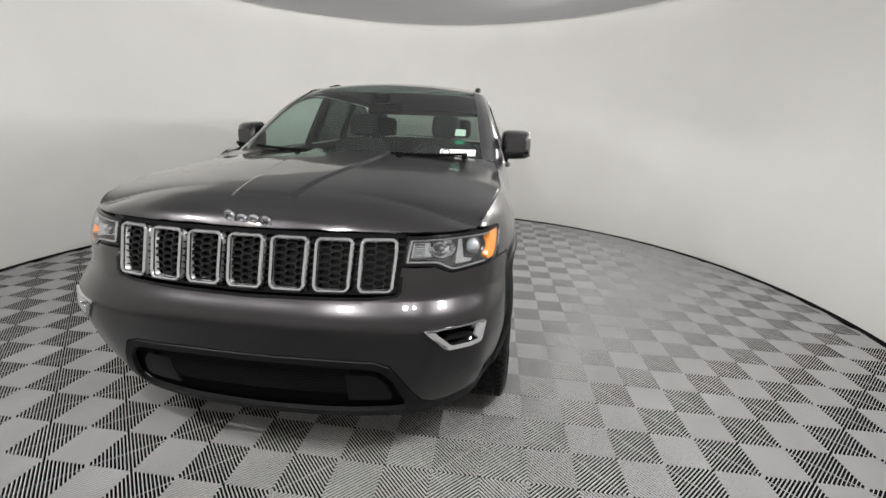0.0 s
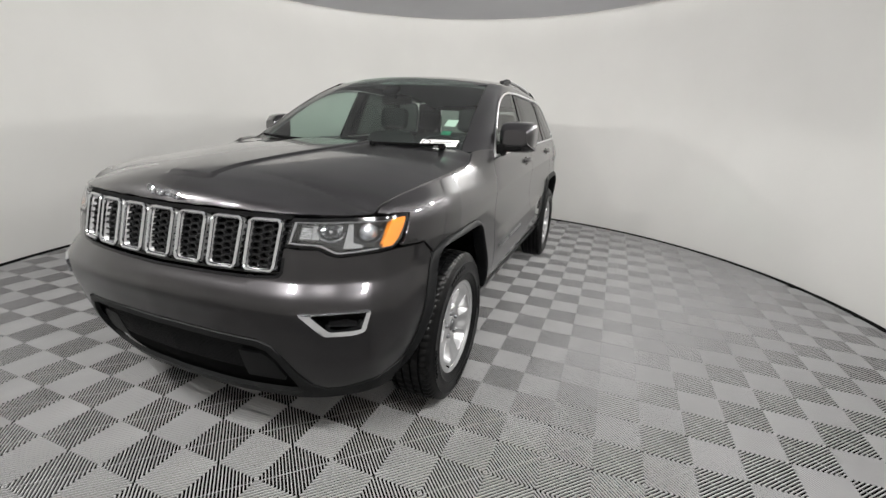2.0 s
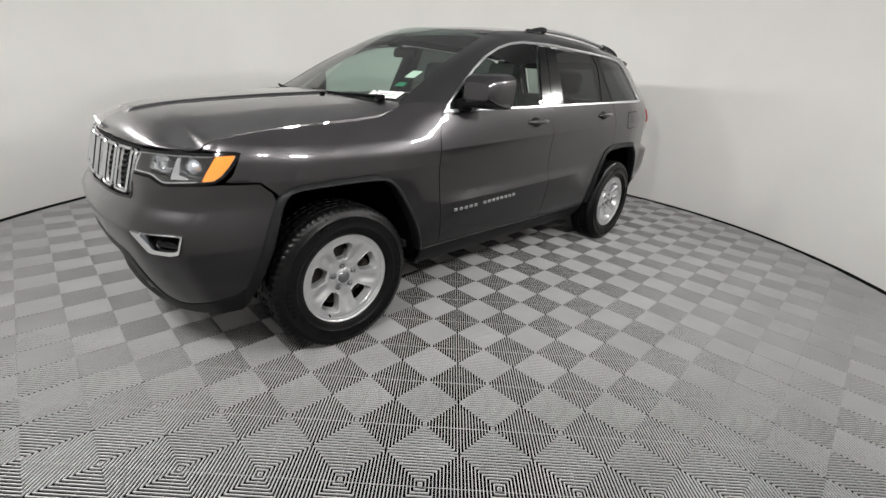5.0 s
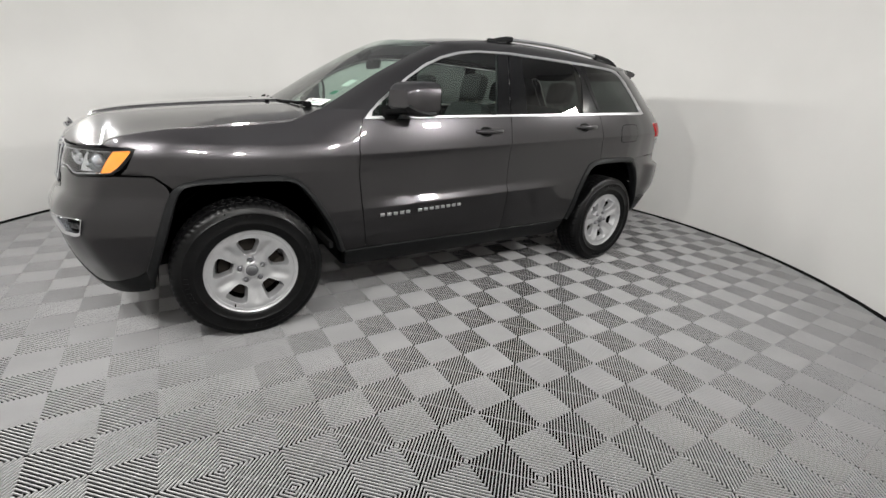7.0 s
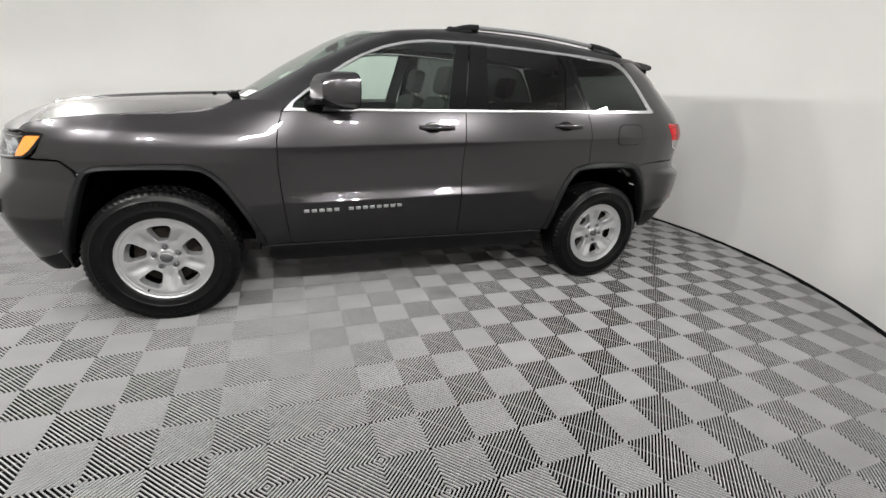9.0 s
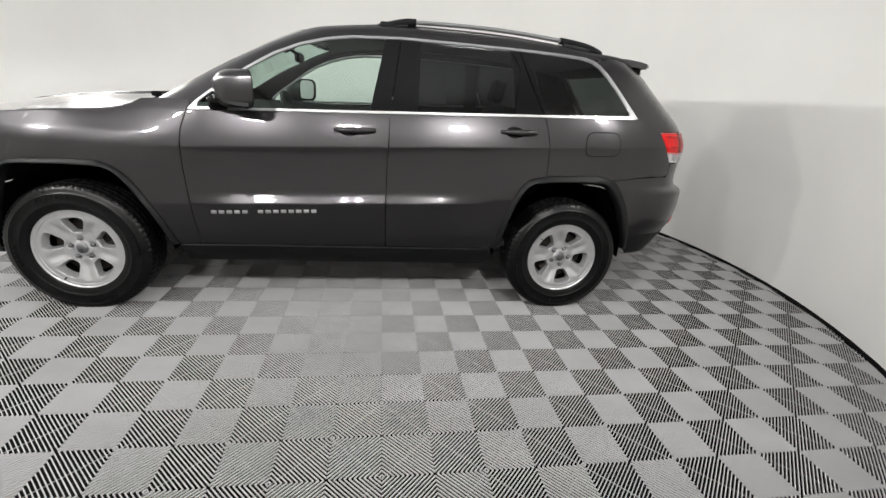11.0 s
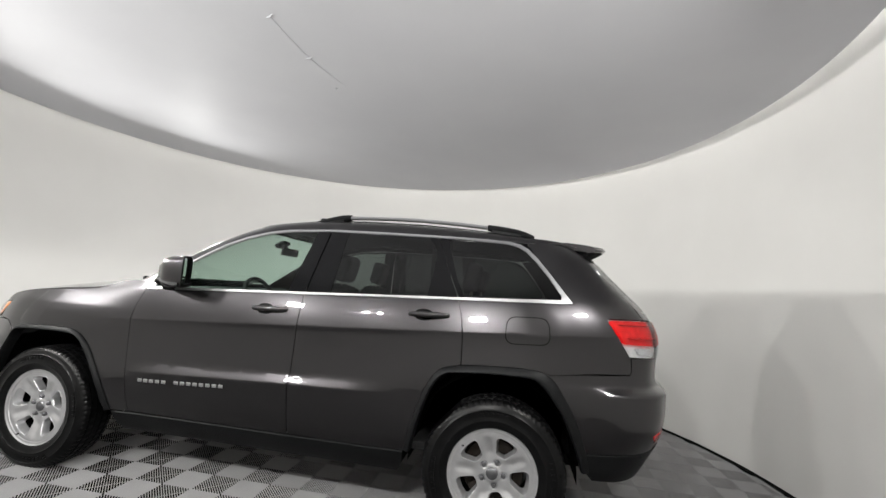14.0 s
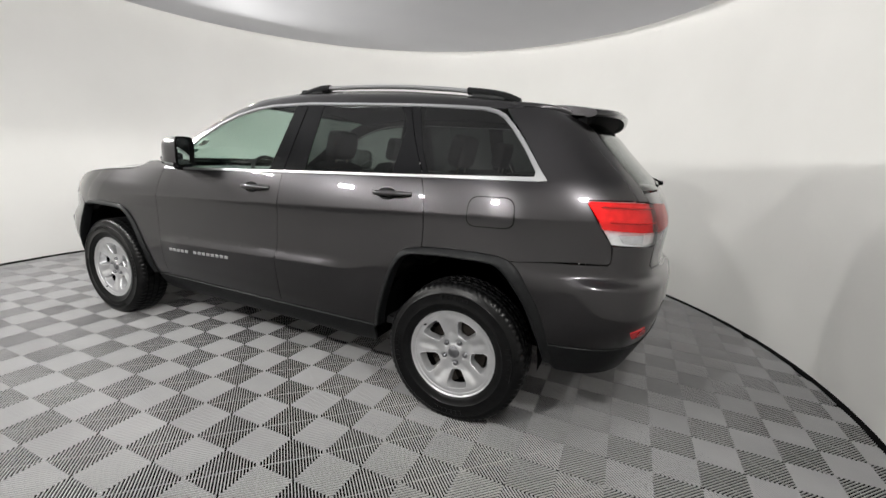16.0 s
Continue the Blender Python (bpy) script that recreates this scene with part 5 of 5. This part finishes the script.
# wipers, cowl and washer jets
rows = [[Vector((x - 0.10 * (1 - (y / 0.76) ** 2), y, z)) for y in np.linspace(-0.77, 0.77, 21)] for x, z in ((-1.06, 1.185), (-1.02, 1.20), (-0.95, 1.212))]
bm = grid_mesh([r[::-1] for r in rows], 0.004)
part("cowl", bm, M_BLACK, car)
for y in (-0.30, 0.30):
    bm = bmesh.new()
    add_box(bm, -1.20, y, hood_z(-1.20, y) + 0.006, 0.022, 0.03, 0.014, None, 0.004)
    part("washer_jet", bm, M_BLACK, car)
# papers behind the windscreen
M_PAPER = mat("white_paper", (0.82, 0.82, 0.80), 0.6)
M_INK = mat("dark_ink", (0.03, 0.03, 0.035), 0.6)
M_GREEN = mat("green_paper", (0.02, 0.22, 0.13), 0.6)


def ws(y, v):
    """A point of the windscreen's inner face: y across, v from foot (0) to head (1)."""
    i = min(22, int(v * 23))
    p = WB[i].lerp(WB[i + 1], v * 23 - i)
    k = y / abs(p.y)
    bow = 0.125 * (1 - v) + 0.12 * v
    lift = 0.02 * (1 - v) + 0.048 * v
    return Vector((p.x - bow * (1 - k * k), y, p.z + (lift - 0.03 * (1 - v)) * (1 - k * k)))


for ys in ((-0.66, -0.05), (0.02, 0.64)):
    arm = [ws(y, v) + Vector((-0.020, 0, 0.024)) for y, v in zip(np.linspace(ys[0], ys[1], 5), (0.035, 0.030, 0.030, 0.035, 0.045))]
    wp = part("wiper", tube(curve3(arm, 16), 0.008, 6), M_BLACK, car)
    blade = [ws(y, v) + Vector((-0.008, 0, 0.010)) for y, v in zip(np.linspace(ys[0] + 0.06, ys[1], 5), (0.050, 0.045, 0.045, 0.052, 0.065))]
    part("wiper_blade", tube(curve3(blade, 16), 0.0055, 6), M_BLACK, wp)
    bm = bmesh.new()
    p = ws(ys[0], 0.03)
    add_box(bm, p.x - 0.025, p.y, p.z + 0.018, 0.05, 0.035, 0.03, None, 0.01)
    part("wiper_pivot", bm, M_BLACK, wp)


def ws_sheet(name, y0, y1, v0, v1, material, off=0.008, parent=None, label=""):
    rows = [[ws(y, v) + Vector((off, 0, -off)) for y in np.linspace(y0, y1, 5)] for v in np.linspace(v0, v1, 4)]
    bm = grid_mesh(rows, 0.0008)
    return part(name, bm, material, parent or car, label)


st = ws_sheet("windscreen_card", -0.72, -0.51, 0.055, 0.125, M_PAPER, -0.003, None, "white paper card with a round dark mark")
ws_sheet("print_line", -0.69, -0.58, 0.092, 0.098, M_INK, -0.005, st)
ws_sheet("print_line", -0.69, -0.60, 0.075, 0.080, M_GREEN, -0.005, st)
bm = lathe([(0.021, 0.0), (0.028, 0.0), (0.028, 0.001), (0.021, 0.001)], 24, closed=True)
c = ws(-0.545, 0.09) + Vector((-0.005, 0, 0.006))
dv = (ws(-0.545, 0.12) - ws(-0.545, 0.06)).normalized()
nn = Vector((0, -1, 0)).cross(dv).normalized()
bmesh.ops.transform(bm, matrix=Matrix.Translation(c) @ nn.to_track_quat("Z", "Y").to_matrix().to_4x4(), verts=bm.verts)
part("print_ring", bm, M_INK, st)
ws_sheet("windscreen_sticker", -0.64, -0.575, 0.30, 0.38, M_PAPER, 0.006, None, "small white sticker")
ws_sheet("windscreen_sticker", -0.64, -0.585, 0.20, 0.245, M_GREEN, 0.006, None, "small green sticker")

# ---- tail ----
fR = on_rear
M_LAMPBACK = vary(mat("lamp_back", (0.5, 0.5, 0.5), 0.35, metal=0.4), 30, (0.62, 0.62, 0.62), (0.8, 0.8, 0.8), rough=(0.25, 0.45))
M_REDLENS = thin_glass("red_lamp_glass", (0.93, 0.012, 0.02), 0.06)
M_REARGLASS = thin_glass("tinted_rear_glass", (0.40, 0.44, 0.42))
HATCH = [(0, 0.906), (0.55, 0.907), (0.67, 0.913), (0.70, 0.925), (0.70, 1.0), (0.70, 1.205), (0.735, 1.22), (0.735, 1.258), (0.60, 1.262), (0, 1.262)]
hatch = panel("tailgate", HATCH + mirror_poly(HATCH[::-1][1:-1]), fR(), M_PAINT, car, step=0.05, flip=True)
RG = [(0, 1.266), (0.62, 1.266), (0.733, 1.262), (0.73, 1.33), (0.725, 1.45), (0.715, 1.56), (0.66, 1.60), (0, 1.61)]
panel("rear_window", RG + mirror_poly(RG[::-1][1:-1]), fR(), M_REARGLASS, hatch, "tinted rear window", step=0.05, depth=0.006, flip=True)
for s in (1, -1):
    g = (lambda p: p) if s > 0 else mirror_poly
    DP = [(0.738, 1.222), (0.805, 1.222), (0.806, 1.32), (0.806, 1.476), (0.805, 1.575), (0.72, 1.595), (0.72, 1.56), (0.73, 1.45), (0.735, 1.33)]
    panel("rear_pillar", g(DP), fR(), M_PAINT, car, gap=0.0, flip=True)
    T = [(0.50, 1.10), (0.50, 1.205), (0.66, 1.213), (0.85, 1.216), (1.03, 1.213), (1.043, 1.209), (1.047, 1.2), (1.002, 1.092), (0.79, 1.085), (0.62, 1.09)]
    lamp = panel("tail_lamp", g(T), fR(-0.022), M_LAMPBACK, car, "red tail lamp with clear lower reverse lens", gap=-0.004, depth=0.01, step=0.03, flip=True)
    panel("red_lens", g(T), fR(0.007), M_REDLENS, lamp, "glossy red lens", gap=0.001, depth=0.026, step=0.02, flip=True)
    C = [(0.62, 1.084), (0.79, 1.079), (0.999, 1.086), (0.952, 1.025), (0.77, 1.020), (0.66, 1.04)]
    panel("reverse_back", g(C), fR(-0.014), M_LAMPBACK, lamp, gap=0.0, depth=0.01, step=0.03, flip=True)
    panel("reverse_lens", g(C), fR(0.006), M_LENS, lamp, "clear reverse lens", gap=0.001, depth=0.018, step=0.02, flip=True)
    RV = [(0.80, 1.072), (0.93, 1.070), (0.90, 1.036), (0.80, 1.034)]
    panel("reverse_reflector", g(RV), fR(-0.006), M_LAMP, lamp, gap=0.0, depth=0.006, flip=True)
    RR = [(0.75, 0.650), (0.835, 0.628), (0.81, 0.592), (0.71, 0.602)]
    panel("bumper_reflector", g(RR), fR(0.006), M_RED, car, "small red bumper reflector", gap=0.0, depth=0.01, flip=True)
    # slim ribs inside the tail lamp
    for zz, u1 in ((1.125, 1.0), (1.19, 1.03)):
        pts = [fR(-0.008)(s * u, zz) for u in np.linspace(0.56, u1 - 0.03, 18)]
        part("lamp_rib", tube(pts, 0.004, 6), M_LAMP, lamp)
# spoiler: painted blade over a black underside
rows, under = [], []
for y in np.linspace(-0.605, 0.605, 33):
    e = abs(y) / 0.605
    bx = 2.115 - 0.055 * e ** 2 - 0.070 * e ** 8
    z = 1.655 - 0.024 * e ** 2
    x0 = 1.72
    zc = ROOF_S(x0) + 0.048 * (1 - (y / 0.64) ** 2) + 0.003
    top = [(x0, zc), (x0 + 0.10, zc * 0.62 + z * 0.38 + 0.010), (bx - 0.10, z + 0.014), (bx - 0.05, z + 0.009), (bx - 0.012, z + 0.001), (bx, z - 0.012), (bx - 0.004, z - 0.024), (bx - 0.018, z - 0.032)]
    low = [(bx - 0.018, z - 0.032), (bx - 0.05, z - 0.030), (1.950 + 0.03 * (1 - e * e), 1.562), (1.88, 1.585), (1.80, 1.61)]
    rows.append([Vector((x, y, zz)) for x, zz in top])
    under.append([Vector((x, y, zz)) for x, zz in low])
bm = grid_mesh(rows)
for r in (rows[0], rows[-1]):
    bm.faces.new([bm.verts.new(p) for p in r + [Vector((x, r[0].y, z)) for x, z in ((1.90, 1.586), (1.82, 1.610), (1.76, 1.625))]])
bmesh.ops.remove_doubles(bm, verts=bm.verts, dist=1e-5)
bmesh.ops.recalc_face_normals(bm, faces=bm.faces)
sp = part("roof_spoiler", bm, M_PAINT, car, "dark grey roof spoiler over a black underside")
bm = grid_mesh(under)
for r in (under[0], under[-1]):
    bm.faces.new([bm.verts.new(p) for p in r])
bmesh.ops.remove_doubles(bm, verts=bm.verts, dist=1e-5)
bmesh.ops.recalc_face_normals(bm, faces=bm.faces)
part("spoiler_underside", bm, M_BLACK, sp, "black plastic underside")
bm = tube([fR(0.004)(0.02, 1.288), fR(0.034)(0.02, 1.294)], 0.012, 10)
wr = part("rear_wiper", bm, M_BLACK, hatch)
part("wiper_arm", tube([fR(0.026)(u, 1.295 - 0.05 * u) for u in np.linspace(0.02, -0.42, 9)], 0.006, 6), M_BLACK, wr)

# ---- cabin ----
bm = bmesh.new()
add_box(bm, 0.35, 0, 0.42, 2.7, 1.66, 0.04)
part("cabin_floor", bm, M_CABIN, car)
for mir, _ in both:
    s = 1 if mir else -1
    for x0, x1, key in ((-0.80, 0.27, "f"), (0.29, 0.98, "r")):
        rows = [[Vector((x, s * (side(x, z) - 0.06 - o), z)) for x in np.linspace(x0, x1, 12)] for z, o in ((0.45, 0.0), (0.6, 0.0), (0.8, 0.02), (0.95, 0.01), (1.08, 0.0), (belt(0.0) - 0.02, 0.0))]
        part("door_card", grid_mesh(rows, 0.01), M_CABIN, doors[(key, mir)])
    rows = [[Vector((x, s * (side(x, z) - 0.05), z)) for x in np.linspace(1.2, 2.10, 12)] for z in (0.98, 1.1, 1.24)]
    part("cargo_side_trim", grid_mesh(rows, 0.01), M_CABIN, car)
    # inner faces of the pillars
    for x0, z0, x1, z1, w in ((0.22, 1.2, 0.30, 1.62, 0.05), (1.10, 1.24, 1.07, 1.62, 0.06)):
        rows = [[Vector((x0 + (x1 - x0) * t + d, s * (side(x0 + (x1 - x0) * t, z0 + (z1 - z0) * t) - 0.03), z0 + (z1 - z0) * t)) for d in (-w, 0, w)] for t in np.linspace(0, 1, 6)]
        part("pillar_cover", grid_mesh(rows, 0.01), M_CABIN, car)
headliner = mat("grey_headliner", (0.28, 0.28, 0.28), 0.9)
rows = [[Vector((x, y, ROOF_S(x) + 0.048 * (1 - (y / 0.64) ** 2) - 0.03)) for y in np.linspace(-0.66, 0.66, 15)] for x in np.linspace(-0.2, 1.85, 16)]
part("headliner", grid_mesh(rows, 0.006), headliner, car)
# dashboard
prof = [(-1.0, 1.17), (-0.85, 1.185), (-0.62, 1.165), (-0.52, 1.13), (-0.48, 1.06), (-0.50, 0.9), (-0.56, 0.75)]
rows = [[Vector((x, y, z + (0.035 * math.exp(-((y + 0.38) / 0.16) ** 2) if -0.7 < x < -0.45 and z > 1 else 0))) for y in np.linspace(-0.80, 0.80, 33)] for x, z in prof]
part("dashboard", grid_mesh(rows, 0.008), M_CABIN, car)
bm = bmesh.new()
add_box(bm, -0.49, 0.0, 1.0, 0.05, 0.26, 0.2, None, 0.02)
part("centre_screen", bm, M_GLOSSBLACK, car)
# steering wheel
ring = [(0, 0.185 * math.cos(a), 0.185 * math.sin(a)) for a in np.linspace(0, 2 * math.pi, 41)[:-1]]
bm = tube(ring, 0.015, 10, True)
sw = part("steering_wheel", bm, M_CABIN, car)
sw.matrix_basis = pose(-0.33, -0.38, 1.115, 0, -24, 0)
bm = bmesh.new()
add_box(bm, -0.01, 0, 0.0, 0.05, 0.15, 0.13, None, 0.02)
add_box(bm, 0.0, 0.11, 0, 0.02, 0.13, 0.04, None, 0.008)
add_box(bm, 0.0, -0.11, 0, 0.02, 0.13, 0.04, None, 0.008)
add_box(bm, 0.0, 0, -0.11, 0.02, 0.06, 0.13, None, 0.008)
add_box(bm, -0.12, 0, 0.0, 0.2, 0.06, 0.06, None, 0.01)
part("wheel_hub", bm, M_CABIN, sw)
# rear-view mirror
bm = bmesh.new()
add_box(bm, -0.36, 0.0, 1.52, 0.03, 0.25, 0.065, Matrix.Rotation(0.15, 4, "Y"), 0.02)
rv = part("rear_view_mirror", bm, M_BLACK, car)
bm = tube([(-0.36, 0, 1.53), (-0.43, 0, 1.58)], 0.012, 8)
part("mirror_stem", bm, M_BLACK, rv)
bm = bmesh.new()
add_box(bm, -0.435, 0, 1.582, 0.09, 0.11, 0.035, Matrix.Rotation(-0.5, 4, "Y"), 0.012)
part("sensor_cover", bm, M_BLACK, rv)


def cushion(sx, sy, sz, sub=6, p=0.35):
    """A padded block with rounded, slightly crowned faces."""
    bm = bmesh.new()
    bmesh.ops.create_cube(bm, size=2.0)
    bmesh.ops.subdivide_edges(bm, edges=bm.edges, cuts=sub, use_grid_fill=True)
    for v in bm.verts:
        c = v.co.copy()
        n = (abs(c.x) ** 5 + abs(c.y) ** 5 + abs(c.z) ** 5) ** 0.2
        v.co = Vector((c.x / n * sx / 2, c.y / n * sy / 2, c.z / n * sz / 2))
    return bm


def seat(x, y, width, headrests, name):
    base = cushion(0.52, width, 0.17)
    bmesh.ops.transform(base, matrix=pose(x, y, 0.66, 0, -6, 0), verts=base.verts)
    st = part(name, base, M_CLOTH, car, "black cloth seat with headrest")
    bk = cushion(0.17, width, 0.62)
    bmesh.ops.transform(bk, matrix=pose(x + 0.34, y, 0.99, 0, 17, 0), verts=bk.verts)
    part("backrest", bk, M_CLOTH, st)
    for hy in headrests:
        hr = cushion(0.10, 0.25, 0.19)
        bmesh.ops.transform(hr, matrix=pose(x + 0.44, y + hy, 1.405, 0, 12, 0), verts=hr.verts)
        part("headrest", hr, M_CLOTH, st)
        for d in (-0.06, 0.06):
            part("headrest_post", tube([(x + 0.425, y + hy + d, 1.24), (x + 0.445, y + hy + d, 1.36)], 0.006, 8), M_STEEL, st)
    return st


seat(-0.12, -0.38, 0.52, (0,), "front_seat")
seat(-0.12, 0.38, 0.52, (0,), "front_seat")
seat(0.80, 0.0, 1.30, (-0.42, 0.42), "rear_seat")
bm = bmesh.new()
add_box(bm, 0.05, 0, 0.75, 0.75, 0.20, 0.30, None, 0.03)
part("centre_console", bm, M_CABIN, car)
bm = bmesh.new()
add_box(bm, 1.62, 0, 1.0, 0.8, 1.4, 0.02, None, 0.005)
part("cargo_cover", bm, M_CABIN, car)

lay_floor()
